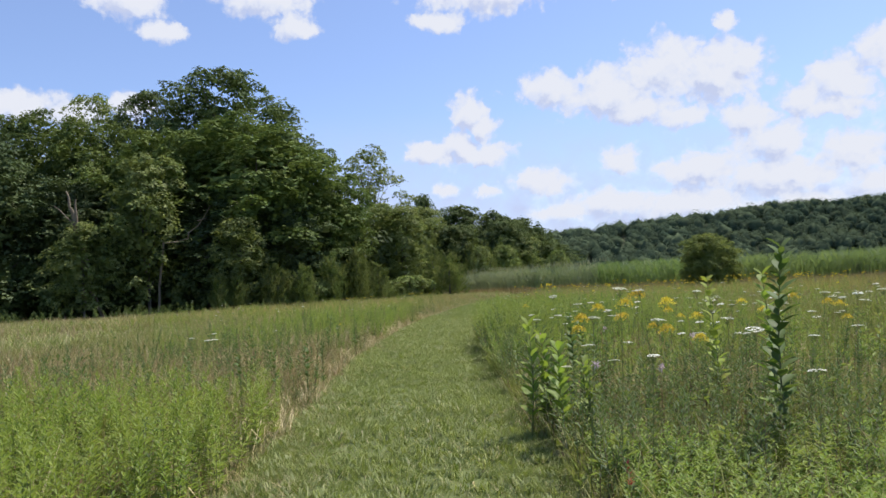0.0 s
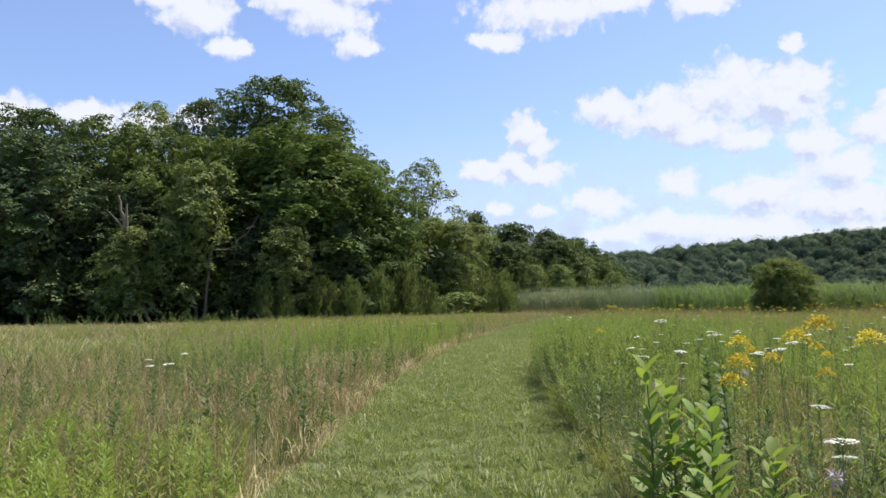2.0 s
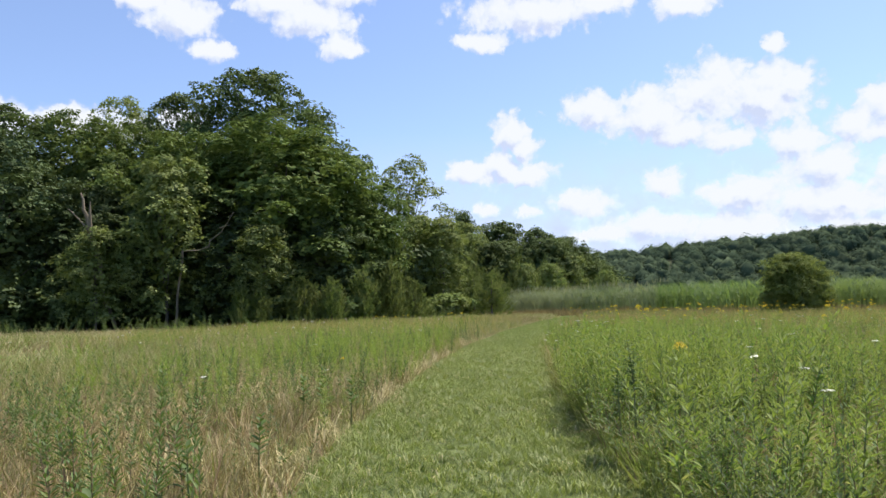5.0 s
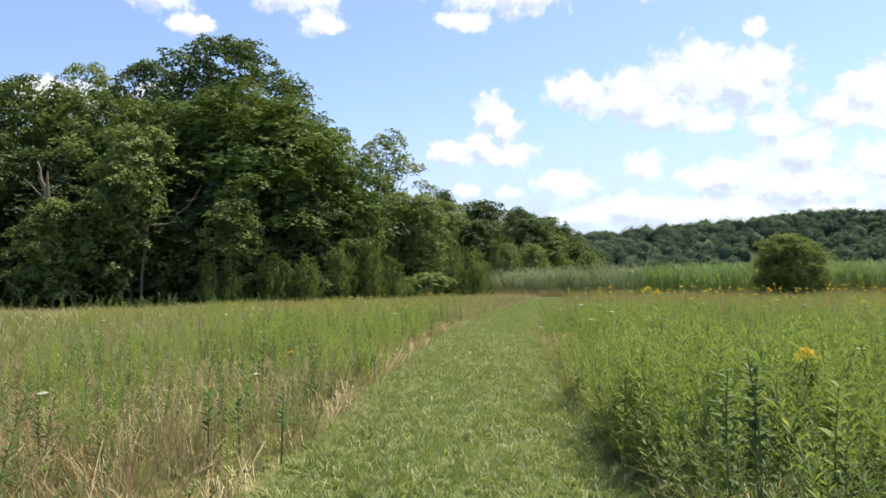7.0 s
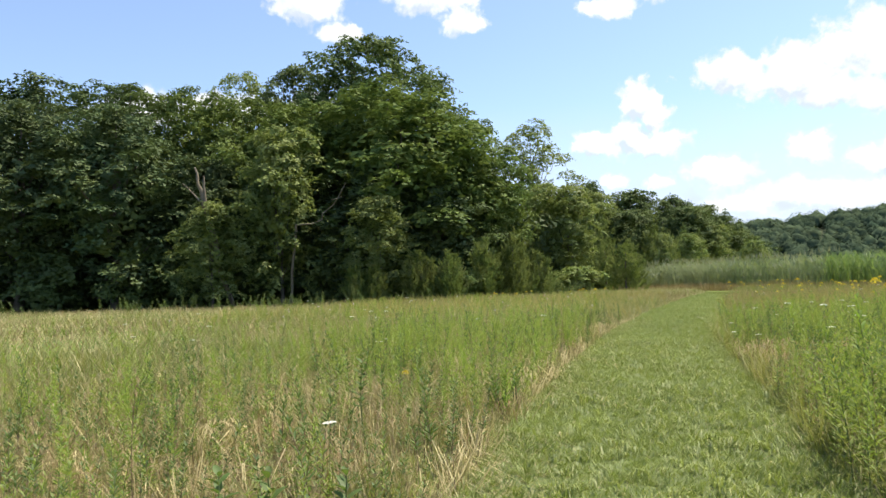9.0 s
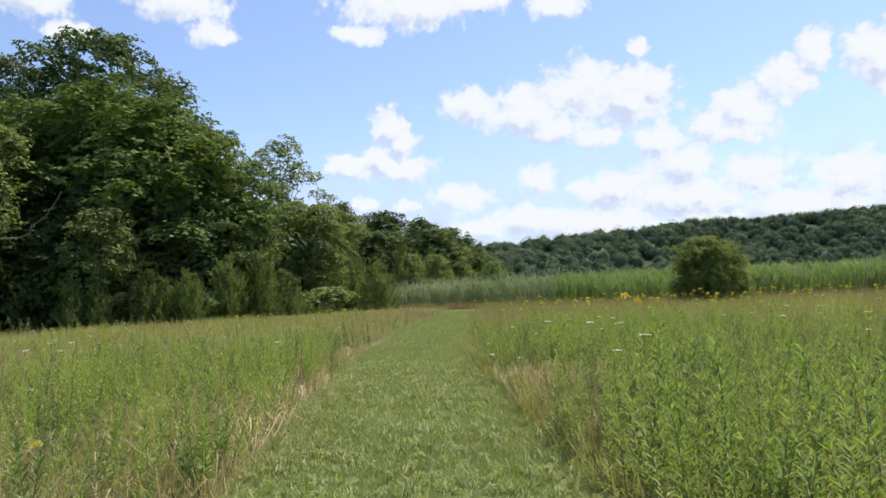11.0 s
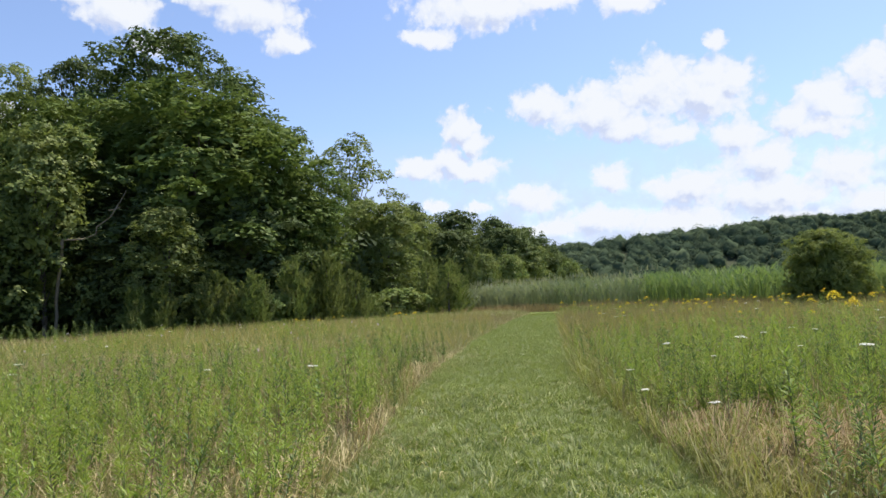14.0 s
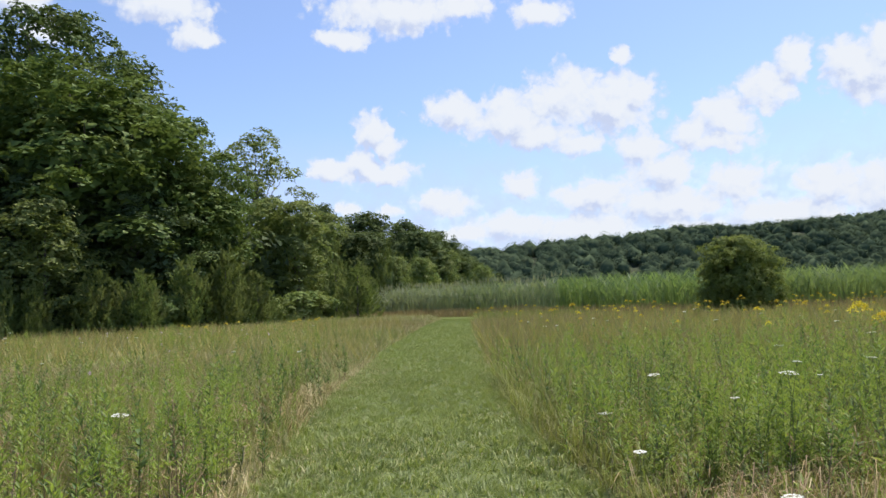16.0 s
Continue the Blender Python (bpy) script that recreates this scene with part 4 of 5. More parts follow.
small_pale = tree_parts(11, 7, 0.6, 56, 0.19, 0.75, G["pale"], 0.12, 0.15, 0.8)
feathery = tree_parts(22, 9, 8, 46, 0.22, 0.8, G["pale"], 0.22, 0.13, 0.1)
cedar_a = cedar_parts(5, 3.6, 9, G["cedar"])
cedar_b = cedar_parts(7.5, 4.2, 11, G["cedar"], 90)
far_oak = tree_parts(20, 14, 0.4, 80, 0.40, 0.9, G["oak"], 0.4, 0.15, 0.5)
far_maple = tree_parts(22, 16, 1.0, 90, 0.40, 0.9, G["oak"], 0.4, 0.14, 0.5)
shrub_m = tree_parts(3.2, 4.6, 0.1, 26, 0.20, 0.8, G["pale"], 0.06, 0.18)
shrub_d = tree_parts(4.5, 6.0, 0.1, 30, 0.26, 0.8, G["oak"], 0.08, 0.18)
WOOD = "trees of the wood edge"
HEIGHT = {"big_oak": (24, 15), "big_maple": (22, 16), "wide_oak": (20, 14), "edge_oak": (20, 14), "small_pale": (11, 7), "feathery": (22, 9), "cedar_a": (5, 3.6), "cedar_b": (7.5, 4.2), "shrub_m": (3.2, 4.6), "shrub_d": (4.5, 6)}


def plant(name, kind, meshes, x, y, w, h, label, category="tree", turn=None):
    broad = 1.42 if kind in ("big_oak", "big_maple", "wide_oak", "edge_oak") else 1.1
    H, W = HEIGHT[kind]
    return tree(name, x, y, meshes, label, category, WOOD, rng.uniform(0, 360) if turn is None else turn, (w * broad / W, w * broad / W, h / H))


# tall trees behind
plant("oak_tree", "big_oak", big_oak, -33.5, 96, 16.5, 32.5, "tallest dark green oak rising above the wood")
plant("oak_tree", "big_oak", big_oak, -44.5, 97, 11, 30.5, "dark green oak in the wood")
plant("locust_tree", "feathery", feathery, -53.5, 99, 11, 31.5, "thin pale-leaved tree with sky showing through")
plant("locust_tree", "feathery", feathery, -17.4, 116, 12, 24.5, "thin tall pale tree standing apart above the wood edge")
plant("maple_tree", "big_maple", big_maple, -26.8, 84, 18.5, 22.5, "large spreading green maple at the wood edge")
plant("maple_tree", "edge_oak", edge_oak, -23.6, 88, 11, 21.5, "green tree close beside the large maple")
plant("maple_tree", "edge_oak", edge_oak, -17.9, 92, 8, 16.5, "lower green tree at the wood edge")
plant("maple_tree", "edge_oak", edge_oak, -20.5, 89, 11, 19.5, "dark green tree at the wood edge")
plant("maple_tree", "big_maple", big_maple, -36.5, 83, 14, 21.5, "large green maple at the wood edge")
plant("maple_tree", "big_maple", big_maple, -46, 84, 13, 23.5, "large green maple at the wood edge")
plant("maple_tree", "big_maple", big_maple, -55, 88, 13, 26, "large green maple at the wood edge")
plant("oak_tree", "big_oak", big_oak, -63, 85, 15, 27, "dark green oak in the wood")
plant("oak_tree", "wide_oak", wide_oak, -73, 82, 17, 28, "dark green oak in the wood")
plant("oak_tree", "wide_oak", wide_oak, -52, 72, 13.5, 20.5, "oak in shade-darkened leaf colour with branches down to the ground")
plant("oak_tree", "wide_oak", wide_oak, -62, 70, 13.5, 21.5, "oak in shade-darkened leaf colour with branches down to the ground")
plant("oak_tree", "wide_oak", wide_oak, -74, 68, 15, 23, "oak in shade-darkened leaf colour with branches down to the ground")
plant("oak_tree", "wide_oak", wide_oak, -44, 76, 11, 15, "oak in shade-darkened leaf colour with branches down to the ground")
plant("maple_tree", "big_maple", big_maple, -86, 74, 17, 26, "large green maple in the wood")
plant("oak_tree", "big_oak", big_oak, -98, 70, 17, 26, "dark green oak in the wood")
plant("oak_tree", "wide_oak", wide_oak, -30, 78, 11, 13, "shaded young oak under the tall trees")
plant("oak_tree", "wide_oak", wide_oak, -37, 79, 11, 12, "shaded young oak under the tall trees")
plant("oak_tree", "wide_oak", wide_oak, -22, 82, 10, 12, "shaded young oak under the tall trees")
# the wood edge in front
plant("small_tree", "small_pale", small_pale, -33.6, 72, 10, 16.5, "small light green tree with a slim grey trunk")
plant("small_tree", "small_pale", small_pale, -38, 67.5, 6.5, 9.5, "small yellowish green tree with dead twigs")
# added tree; its pale leaf stands for sunlight on a hanging bough
plant("small_tree", "small_pale", small_pale, -24.2, 72.5, 7.5, 9.6, "light green young tree put in for a sunlit bough against dark shade")
plant("small_tree", "small_pale", small_pale, -10.3, 97, 9.0, 12.5, "light green tree at the wood edge")
plant("small_tree", "small_pale", small_pale, -13.5, 101, 8, 13.5, "light green tree at the wood edge")
for x, y, w, h in ((-25.0, 69, 2.6, 4.2), (-23.4, 69.5, 2.5, 4.0), (-20.0, 71.5, 3.4, 4.9), (-17.6, 72.2, 3.4, 4.8), (-15.2, 75, 3.6, 6.0), (-13.0, 77, 3.6, 6.4), (-11.2, 80, 3.3, 4.8)):
    plant("cedar_shrub", "cedar_a", cedar_a, x, y, w, h, "dense dark olive-green cedar shrub at the wood edge", "cedar")
for x, y, w, h in ((-16.8, 88, 5.0, 11.5), (-19.2, 84, 4.5, 9.5), (-3.6, 88, 4.4, 6.3), (-5.8, 90, 3.6, 6.8), (-14.4, 86, 4.4, 8.0), (-1.0, 118, 4.2, 11), (1.5, 122, 3.6, 9), (-7.5, 112, 4.6, 11), (3.5, 135, 4.0, 11), (-11.5, 112, 4.5, 12), (6.5, 142, 4.0, 10), (-3.5, 100, 3.6, 7)):
    plant("cedar_tree", "cedar_b", cedar_b, x, y, w, h, "dark upright cedar at the wood edge", "cedar")
for x, y, w, h in ((-8.3, 86, 5.5, 2.8), (-10.8, 84, 4.5, 2.4), (0.3, 105, 4.0, 6.8), (14.4, 140, 4.6, 7.0), (-16.4, 74, 3.2, 2.6), (-6.8, 88, 3.6, 2.4)):
    plant("shrub", "shrub_m", shrub_m, x, y, w, h, "pale green rounded shrub beside the meadow", "shrub")
for x, y, w, h in ((-31, 75, 6, 5), (-36, 74, 7, 5.5), (-42, 71, 7, 6), (-47, 69.5, 7, 6), (-56, 68, 8, 6), (-68, 66, 8, 6), (-80, 66, 9, 6), (-27, 79, 8, 6), (-33, 78, 8, 6), (-40, 77, 8, 6), (-50, 75, 9, 6), (-59, 74, 9, 6), (-70, 73, 9, 6), (-22, 80, 7, 6), (-88, 62, 9, 6), (-98, 60, 9, 7)):
    plant("shrub", "shrub_d", shrub_d, x, y, w, h, "dark green undergrowth shrub below the trees", "shrub")
# the lone round bush by the reeds
ob = plant("round_bush", "shrub_d", tree_parts(4.5, 6.0, -1.2, 230, 0.10, 0.8, G["bush"], 0.08, 0.10, 6.0), 19.9, 62.5, 5.2, 4.6, "lone rounded dark green bush in front of the reeds", "bush", 20)
# farther trees of the wood edge
for x, y, w, h, k in ((-19.5, 236, 9, 31, "wide_oak"), (-12, 150, 11, 18, "small_pale"), (-5, 158, 11, 18.5, "big_maple"), (-9, 128, 9, 13.5, "small_pale"), (2, 160, 9, 17.0, "wide_oak"), (-4, 128, 9, 12, "big_maple"),
                      (4.5, 150, 8, 14, "big_maple"), (10, 188, 10, 17.5, "wide_oak"), (6, 180, 10, 17, "big_maple"), (14, 195, 10, 15.5, "wide_oak"), (9, 150, 8, 10.5, "small_pale"), (-17, 145, 10, 17, "big_maple"),
                      (18, 210, 10, 13, "big_maple"), (4, 128, 6, 8, "small_pale"), (22, 225, 12, 12, "wide_oak")):
    plant("far_tree", k, {"wide_oak": far_oak, "small_pale": small_pale, "big_maple": far_maple}[k], x, y, w, h, "green tree of the wood edge farther off")



def back_wood():
    """Crowns crowded in the depth of the wood, behind the trees of the edge."""
    n = 620
    x = rng.uniform(-115, -12, n)
    y = wood_front(x) + 16 + 40 * rng.random(n)
    z = 14 * rng.random(n) ** 1.6 * np.clip((-8 - x) / 14, 0.35, 1)
    r, per = rng.uniform(2.2, 4.0, n), 150
    d = rng.normal(0, 1, (n, per, 3))
    d /= np.linalg.norm(d, axis=2)[..., None]
    c = np.stack([x, y, z], 1)[:, None] + d * np.stack([r, r, r * 0.8], 1)[:, None] * rng.uniform(0.6, 1.1, (n, per, 1))
    c[..., 2] = np.abs(c[..., 2])
    return tri_leaves(c.reshape(-1, 3), rng.uniform(0.5, 1.0, n * per), rng.uniform(0.5, 0.9, n * per), (d + rng.normal(0, 0.3, d.shape)).reshape(-1, 3))


# the wood's inner shade is partly in this leaf colour
stuff("wood_interior", back_wood(), G["shade"], "dark crowded foliage deep inside the wood, shade put into its colour", "woodland")

# dead wood that shows pale
ob = tagged(new("dead_limb", mesh_of("dead_limb", *joined([limb((-31.2, 70.4, 7.2), (-26.2, 70.2, 10.6), 0.08, 0.03, -0.16, 0.14, 8), limb((-27.6, 70.3, 9.2), (-26.6, 70.2, 9.4), 0.05, 0.02), limb((-31.2, 70.4, 7.2), (-32.4, 71.4, 0), 0.11, 0.13, 0, 0.03)]), G["dead"])), "pale bare dead limb reaching out from a grey trunk", "dead branch")
ob = tagged(new("dead_snag", mesh_of("dead_snag", *joined([limb((-38.0, 71.0, 0), (-38.3, 67.0, 9.0), 0.19, 0.24), limb((-38.3, 67.0, 9.0), (-38.9, 66.6, 12.4), 0.24, 0.07), limb((-38.3, 67.0, 9.0), (-38.0, 66.6, 11.6), 0.2, 0.06), limb((-38.3, 66.9, 9.2), (-40.0, 66.4, 11.0), 0.09, 0.03)]), G["dead"])), "broken pale grey snag standing among small trees", "dead tree")

# ---- reeds ----
xs = rng.uniform(-7, 120, 40000)
deep = 26 * rng.random(len(xs)) ** 1.5
p = np.column_stack([xs, reed_front(xs) + deep])
clear = ((p[:, 0] - 19.9) ** 2 + (p[:, 1] - 62.5) ** 2) > 5
p, deep = p[clear], deep[clear]
tall = np.interp(p[:, 0], [-7, 0, 8, 14, 20, 30, 120], [2.3, 3.2, 3.3, 3.3, 3.1, 2.8, 2.9]) * (1 + 0.30 * (value_noise(p[:, 0], p[:, 1], 3.5, 41) - 0.5))
hh = tall * rng.triangular(0.55, 0.95, 1.12, len(p))
for part_of, mat, look_ in ((p[:, 0] < 13, G["reed"], "dense bed of tall grey-green reeds behind the meadow"), (p[:, 0] >= 13, G["fresh"], "dense bed of tall fresh green reeds around the bush")):
    stuff("reed_bed", blades(p[part_of], hh[part_of], 0.06, 0.28), mat, look_, "reeds")

bent = np.repeat(p[deep < 9], 2, 0)
bent = bent[rng.random(len(bent)) < 0.8]
hb = np.interp(bent[:, 0], [-7, 0, 14, 30, 120], [2.3, 3.1, 3.2, 2.8, 2.9]) * rng.uniform(0.3, 0.85, len(bent))
for part_of, mat in ((bent[:, 0] < 13, G["reed"]), (bent[:, 0] >= 13, G["fresh"])):
    stuff("reed_leaves", spikes(bent[part_of], rng.uniform(0.5, 0.9, part_of.sum()), 0.09, 0.75, hb[part_of]), mat, "bent green reed leaves along the bed's front", "reeds")
pick = (rng.random(len(p)) < 0.10) & (p[:, 0] < 14)
stuff("reed_plumes", spikes(p[pick], 0.5 + 0 * p[pick][:, 0], 0.16, 0.3, tall[pick] * 0.93), G["plumes"], "buff feathery plumes above the reeds", "reeds")

# rusty sedge along the foot of the reeds
xs = rng.uniform(-6, 60, 26000)
p = np.column_stack([xs, reed_front(xs) - 5.5 * rng.random(len(xs)) ** 1.4 + 1.0])
stuff("sedge", spikes(p, rng.uniform(0.5, 1.15, len(p)) * (0.7 + 0.5 * value_noise(p[:, 0], p[:, 1], 2.5, 61)), 0.05, 0.5), G["rust"], "rusty brown sedge along the foot of the reeds", "grass")
# golden seeding grass over the far meadow
p = np.concatenate([scatter(20000, 2, 42, 38, 62), scatter(9000, -22, 0, 40, 74)])
p = p[in_meadow(p)]
p = p[rng.random(len(p)) < 0.25 + 0.9 * value_noise(p[:, 0], p[:, 1], 4, 71)]
stuff("golden_grass", spikes(p, rng.uniform(0.55, 0.95, len(p)), 0.035, 0.5), G["golden"], "golden brown seeding grass over the far meadow", "grass")
# weeds grown tall along the foot of the wood
xs = rng.uniform(-95, -8, 1500)
xs = xs[rng.random(len(xs)) < 1.5 * value_noise(xs, 0 * xs, 4, 63) - 0.35]
q = [(x, float(wood_front(x)) + rng.uniform(-3.0, 1.5), s) for x, s in zip(xs, rng.uniform(0.5, 1.25, len(xs)))]
drift("weed_fringe", [forb(1.0, 34, 0.26, 0.06, 0.9, 0.1, 0.35, 0.008, 0.6) for _ in range(6)], q, G["dull"], G["stem"], "tall green weeds along the foot of the wood")

# ---- wooded hill ----
def ridge(x):
    return np.interp(x, [-500, -100, 0, 36, 62, 93, 123, 154, 186, 217, 243, 272, 400, 700, 1200], [30, 24, 23, 22, 23.5, 26, 28, 31, 31.5, 32.5, 34, 37, 44, 50, 40])


def hill_height(x, y):
    s = np.clip((y - 290) / 110, 0, 1)
    return ridge(x) * (s * s * (3 - 2 * s)) - 0.3


hx, hy = np.linspace(-500, 1200, 86), np.concatenate([np.linspace(285, 410, 18), np.linspace(430, 900, 6)])
tagged(sheet("hill", hx, hy, WOOD_FLOOR, hill_height), "long low hill under woodland", "hill", kind="structure")


def hill_wood():
    """Rounded crowns, crowded, each a lumpy core under many sprays."""
    probe = bmesh.new()
    bmesh.ops.create_icosphere(probe, subdivisions=1, radius=1)
    ball = np.array([v.co[:] for v in probe.verts])
    faces = np.array([[v.index for v in f.verts] for f in probe.faces])
    probe.free()
    n = 2400
    x, y = rng.uniform(-40, 400, n), 290 + 116 * rng.random(n) ** 0.85
    r = rng.triangular(1.8, 3.0, 5.0, n)
    tall = r * rng.uniform(0.8, 1.35, n)
    c = np.stack([x, y, hill_height(x, y) + 2.0], 1)
    lump = 0.86 + rng.normal(0, 0.1, (n, len(ball), 1))
    v = c[:, None] + ball[None] * lump * np.stack([r, r, tall], 1)[:, None]
    core = (v.reshape(-1, 3), (np.arange(n)[:, None, None] * len(ball) + faces[None]).reshape(-1, 3))
    per = 130
    d = rng.normal(0, 1, (n, per, 3))
    d[..., 1] = -np.abs(d[..., 1]) + 0.3
    d[..., 2] += 0.4
    d /= np.linalg.norm(d, axis=2)[..., None]
    at = c[:, None] + d * np.stack([r, r, tall], 1)[:, None] * rng.uniform(0.88, 1.04, (n, per, 1))
    face = 0.5 * d + rng.normal(0, 0.14, d.shape) + (0, -0.1, 0.7)
    return [core, tri_leaves(at.reshape(-1, 3), rng.uniform(0.5, 0.85, n * per), rng.uniform(0.5, 0.85, n * per), face.reshape(-1, 3))]


# the hill's haze is carried by the bluish leaf colour
stuff("hill_woodland", hill_wood(), G["far"], "dark green woodland canopy covering the far hill, bluish haze put into its colour", "woodland")


# ---- clouds ----
def cloud_backdrop():
    """A sheet of sky far off on which clouds and painted haze lie; clear air is see-through."""
    R, az, el = 3600.0, np.radians(np.linspace(-75, 75, 76)), np.radians(np.linspace(-1, 48, 26))
    A, E = np.meshgrid(az, el)
    v = np.stack([R * np.sin(A) * np.cos(E), R * np.cos(A) * np.cos(E), R * np.sin(E)], -1).reshape(-1, 3)
    i = (np.arange(25)[:, None] * 76 + np.arange(75)).ravel()
    f = np.concatenate([np.stack([i, i + 1, i + 77], 1), np.stack([i, i + 77, i + 76], 1)])
    m, t, out = nodes_of("cloud")
    me = mesh_of("backdrop", v, f, m)
    uv = me.uv_layers.new(name="angles")
    deg = np.stack([np.degrees(A), np.degrees(E)], -1).reshape(-1, 2)
    uv.data.foreach_set("uv", deg[f.ravel()].astype(np.float32).ravel())
    tc = t.nodes.new("ShaderNodeUVMap").outputs[0]

    def vmath(op, a, b):
        n = t.nodes.new("ShaderNodeVectorMath")
        n.operation = op
        for val, k in ((a, 0), (b, 1)):
            if isinstance(val, tuple):
                n.inputs[k].default_value = val
            elif val is not None:
                t.links.new(val, n.inputs[k])
        return n.outputs["Value" if op in ("LENGTH", "DOT_PRODUCT") else "Vector"]

    def cloud(*puffs):
        groups.append(puffs)

    # each puff: bearing, height, half width, half height, in degrees
    groups = []
    cloud((5.8, 14.6, 3.4, 1.5), (10.0, 13.8, 4.8, 2.3), (14.4, 15.2, 4.0, 2.6), (18.0, 14.4, 3.6, 3.0), (12.5, 12.3, 3.9, 1.4), (19.9, 15.2, 1.5, 1.5), (14.9, 11.7, 2.8, 1.2), (20.1, 10.9, 2.4, 2.1), (21.2, 9.0, 3.2, 1.9))
    cloud((18.6, 17.8, 0.85, 0.8))
    cloud((-0.9, 13.3, 1.8, 1.7), (0.2, 11.9, 1.3, 1.3), (-3.8, 10.3, 2.8, 1.2), (-0.1, 9.9, 3.4, 1.1), (-1.7, 10.9, 1.8, 1.1))
    cloud((23.4, 11.5, 2.1, 1.6), (25.9, 12.7, 2.7, 2.1), (28.6, 14.1, 2.4, 2.0), (30.6, 15.6, 1.6, 1.8), (25.1, 10.8, 3.2, 0.9))
    cloud((34.2, 15.3, 2.2, 2.0), (35.4, 14.1, 3.2, 2.7), (36.8, 15.5, 3.6, 2.2), (40.0, 15.0, 3.0, 2.4))
    cloud((10.5, 8.6, 1.9, 1.5), (16.4, 7.6, 4.1, 1.8), (21.5, 6.5, 5.4, 2.0), (26.0, 7.7, 3.6, 1.9), (32.3, 7.0, 2.8, 1.9), (29.5, 5.3, 5.0, 1.4), (36.5, 6.2, 5.0, 2.7), (42.0, 7.5, 4.0, 2.4))
    cloud((15.4, 5.2, 5.0, 1.4), (9.6, 5.6, 3.6, 1.2), (4.6, 7.7, 2.8, 1.5), (5.8, 5.2, 3.2, 0.9), (-3.0, 7.5, 1.2, 0.6), (0.2, 7.0, 1.1, 0.6), (22.0, 4.4, 5.0, 1.3))
    cloud((-26.4, 21.4, 3.4, 1.7), (-23.9, 19.3, 1.7, 1.0), (-28.8, 22.4, 2.8, 1.3), (-27.6, 24.4, 3.0, 1.6))
    cloud((-16.7, 22.0, 4.2, 1.7), (-14.2, 20.0, 2.0, 1.3), (-19.3, 23.0, 3.6, 1.2), (-15.0, 24.0, 4.0, 1.6))
    cloud((0.9, 22.0, 6.7, 1.9), (-3.1, 20.3, 2.7, 1.0), (6.3, 22.2, 3.2, 1.3), (12.6, 21.5, 2.7, 1.1), (2.0, 24.4, 7.0, 1.9))
    cloud((-33.5, 13.6, 3.2, 1.3), (-30.0, 13.4, 2.4, 1.2), (-38.5, 13.2, 4.0, 1.5), (-26.2, 14.0, 1.8, 1.2))

    def density(at):
        n1 = t.nodes.new("ShaderNodeTexNoise")
        n1.inputs["Scale"].default_value, n1.inputs["Detail"].default_value, n1.inputs["Roughness"].default_value = 0.55, 6, 0.55
        t.links.new(at, n1.inputs["Vector"])
        warp = vmath("MULTIPLY", vmath("SUBTRACT", n1.outputs["Color"], (0.5, 0.5, 0.5)), (2.2, 1.6, 0.0))
        q = vmath("ADD", at, warp)
        best = None
        for g in groups:
            for a, e, ra, re in g:
                far = vmath("LENGTH", vmath("DIVIDE", vmath("SUBTRACT", q, (a, e, 0.0)), (ra, re, 1.0)), None)
                d = math2(t, "SUBTRACT", 1.14, far)
                best = d if best is None else math2(t, "MAXIMUM", best, d)
        puffs = None
        for size, much in ((0.75, 0.55), (1.9, 0.30)):
            vo = t.nodes.new("ShaderNodeTexVoronoi")
            vo.feature, vo.inputs["Scale"].default_value, vo.inputs["Smoothness"].default_value = "SMOOTH_F1", size, 0.5
            t.links.new(q, vo.inputs["Vector"])
            one = math2(t, "MULTIPLY", math2(t, "SUBTRACT", 0.42, vo.outputs["Distance"]), much)
            puffs = one if puffs is None else math2(t, "ADD", puffs, one)
        n2 = t.nodes.new("ShaderNodeTexNoise")
        n2.inputs["Scale"].default_value, n2.inputs["Detail"].default_value, n2.inputs["Roughness"].default_value = 1.6, 7, 0.62
        t.links.new(at, n2.inputs["Vector"])
        rough = math2(t, "MULTIPLY", math2(t, "SUBTRACT", n2.outputs[0], 0.5), 0.55)
        return math2(t, "ADD", best, math2(t, "ADD", rough, puffs)), n1.outputs[0]

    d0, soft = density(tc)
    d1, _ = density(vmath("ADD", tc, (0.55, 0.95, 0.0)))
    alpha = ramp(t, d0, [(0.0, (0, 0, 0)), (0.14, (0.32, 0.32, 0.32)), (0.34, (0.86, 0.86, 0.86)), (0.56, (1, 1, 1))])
    # sunlit tops and grey undersides painted into the glowing cloud colour
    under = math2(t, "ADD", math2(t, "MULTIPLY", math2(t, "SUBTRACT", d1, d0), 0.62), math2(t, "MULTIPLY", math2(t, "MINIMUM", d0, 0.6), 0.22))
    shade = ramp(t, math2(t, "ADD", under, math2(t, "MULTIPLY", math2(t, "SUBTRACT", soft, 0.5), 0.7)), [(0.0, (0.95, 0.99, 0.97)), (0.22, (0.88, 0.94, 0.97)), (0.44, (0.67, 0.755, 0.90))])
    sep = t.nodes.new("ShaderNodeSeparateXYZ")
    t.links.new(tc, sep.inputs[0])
    # thin painted haze over the sky, thickest towards the horizon
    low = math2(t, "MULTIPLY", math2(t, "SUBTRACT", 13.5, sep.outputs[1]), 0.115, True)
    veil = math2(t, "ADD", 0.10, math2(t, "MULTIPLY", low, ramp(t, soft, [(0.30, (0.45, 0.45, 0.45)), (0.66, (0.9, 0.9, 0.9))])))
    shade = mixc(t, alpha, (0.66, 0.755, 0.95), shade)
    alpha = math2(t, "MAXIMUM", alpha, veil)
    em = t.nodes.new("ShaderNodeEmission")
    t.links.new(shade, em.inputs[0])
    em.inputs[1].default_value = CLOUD
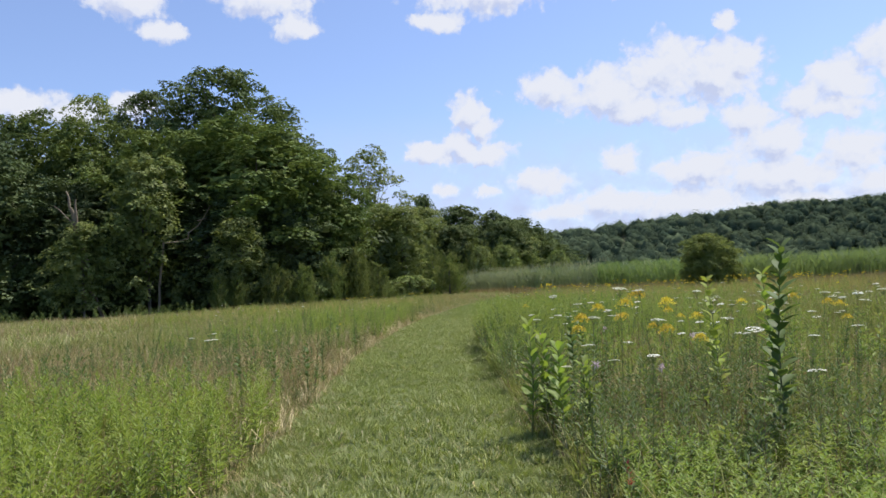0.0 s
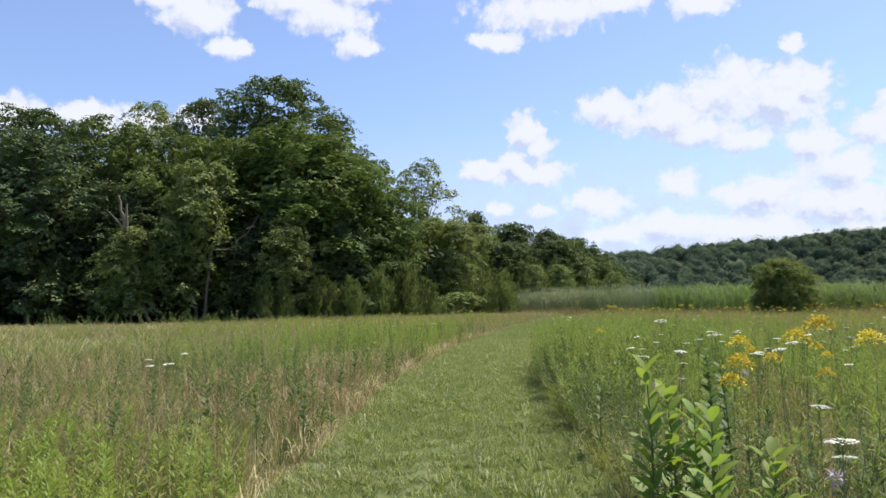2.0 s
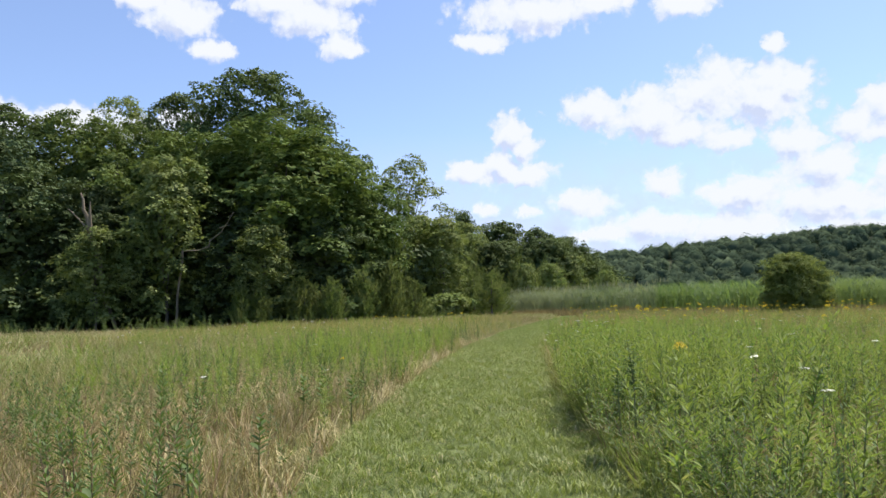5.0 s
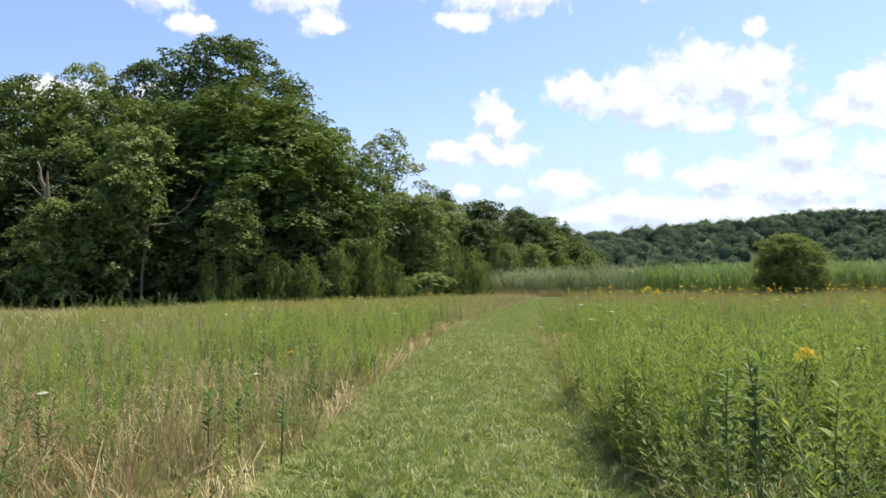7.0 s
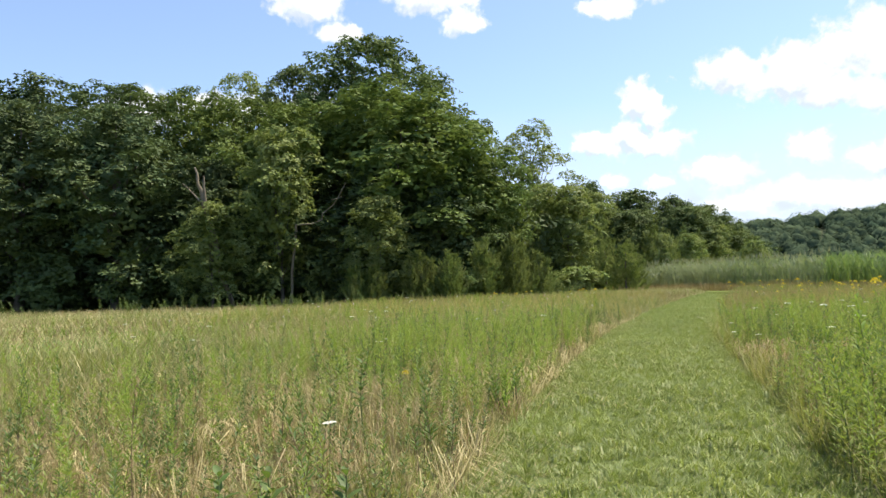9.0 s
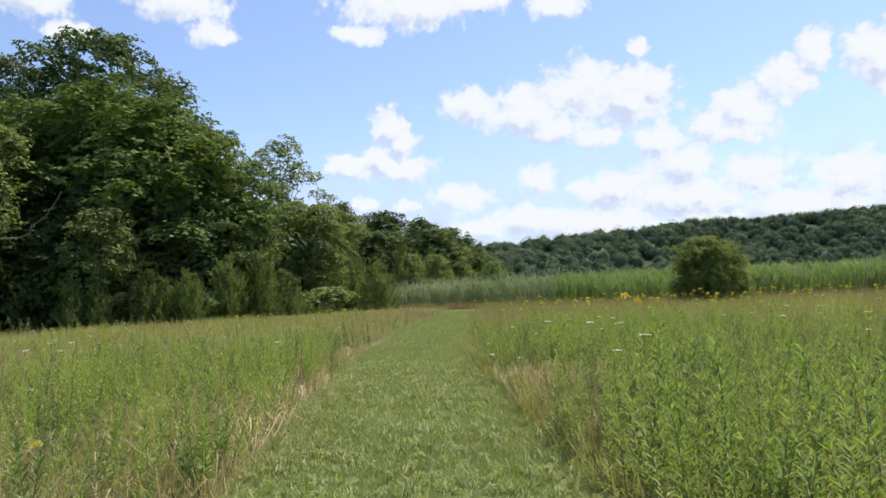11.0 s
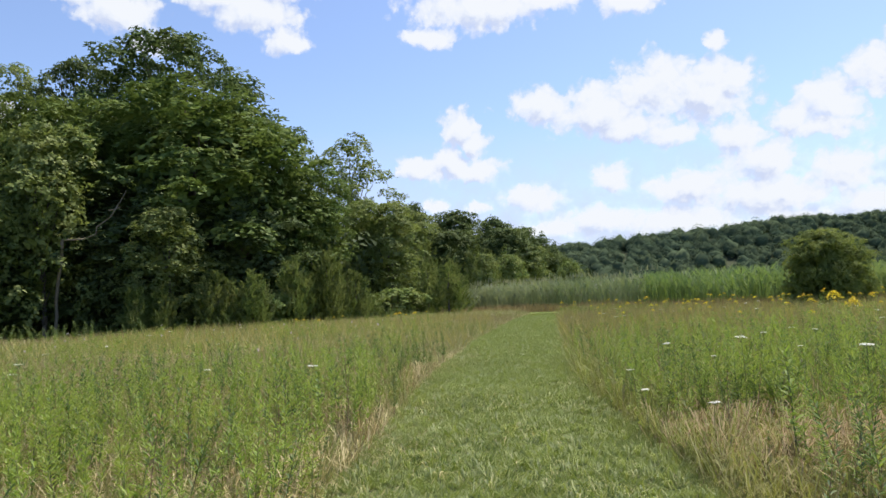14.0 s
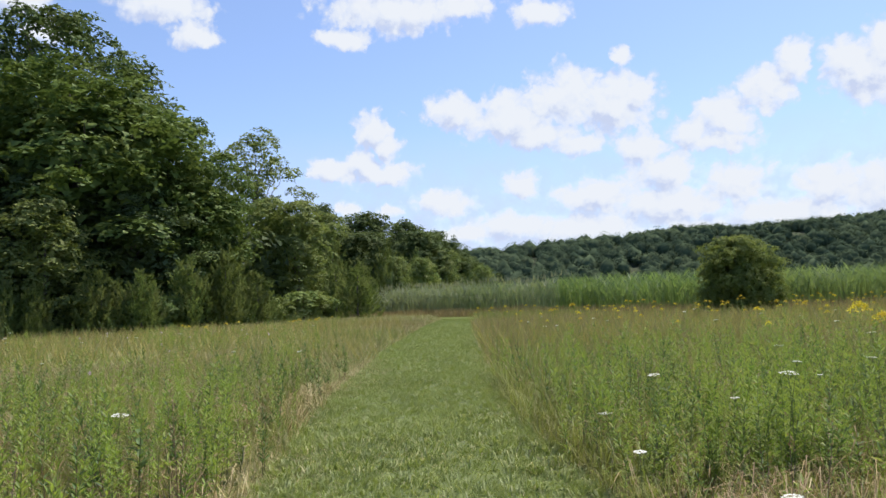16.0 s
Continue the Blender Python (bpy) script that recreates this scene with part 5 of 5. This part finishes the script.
    tr = t.nodes.new("ShaderNodeBsdfTransparent")
    mx = t.nodes.new("ShaderNodeMixShader")
    t.links.new(alpha, mx.inputs[0])
    t.links.new(tr.outputs[0], mx.inputs[1])
    t.links.new(em.outputs[0], mx.inputs[2])
    t.links.new(mx.outputs[0], out.inputs[0])
    return tagged(new("backdrop", me), "blue summer sky with white cumulus clouds", "sky", kind="structure")


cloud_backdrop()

# tall leafy stand on the inner side of the bend, and bright clumps farther on
tall = [forb(rng.uniform(0.95, 1.1), 66, 0.125, 0.024, rng.uniform(0.6, 1.1), 0.12, rng.uniform(0.03, 0.2), 0.005) for _ in range(8)]
q = np.concatenate([spots(420, (0.95, 2.6, 13.6, 17.5), lambda x, y: np.clip(1.7 * value_noise(x, y, 0.9, 51) - 0.1, 0, 1)), spots(160, (2.4, 4.2, 14.5, 20), lambda x, y: value_noise(x, y, 1.0, 52)), spots(460, (0.75, 2.1, 14.6, 21.2), lambda x, y: 0.35 + 0.6 * value_noise(x, y, 0.7, 53))])
drift("goldenrod_stand", tall, sized(q, 0.45, 1.05), G["forb"], G["stem"], "tall leafy green goldenrod standing thick beside the mown path")
q = np.concatenate([clumps(15, (1.1, 4.2, 25.6, 30), 8, 0.24, 6, ones), clumps(24, (-5.5, -2.0, 21, 28), 7, 0.22, 6, ones)])
drift("goldenrod_stand", tall, sized(q, 0.6, 1.0), G["lush"], G["stem"], "bright green clumps of goldenrod at the edge of the grass")
dark = [forb(rng.uniform(0.9, 1.1), 44, 0.155, 0.033, rng.uniform(0.7, 1.2), 0.2, rng.uniform(0.03, 0.25), 0.006, 0.45) for _ in range(8)]
q = np.concatenate([clumps(190, (-7.5, -1.3, 5, 36), 3, 0.13, 6, ones), clumps(150, (1.2, 7, 6, 34), 3, 0.16, 6, ones)])
drift("goldenrod_stand", dark, sized(q, 0.5, 0.95), G["dusk"], G["dry"], "single dark green leafy stems rising out of the grass")
q = np.concatenate([clumps(40, (-7, -1.4, 16, 34), 5, 0.16, 6, ones), clumps(120, (1.3, 8, 17, 36), 6, 0.2, 6, ones), clumps(45, (1.3, 6, 10, 17), 6, 0.2, 6, ones)])
drift("goldenrod_stand", tall, sized(q, 0.5, 0.85), G["lush"], G["stem"], "fresh yellow-green clumps of goldenrod among the grass")
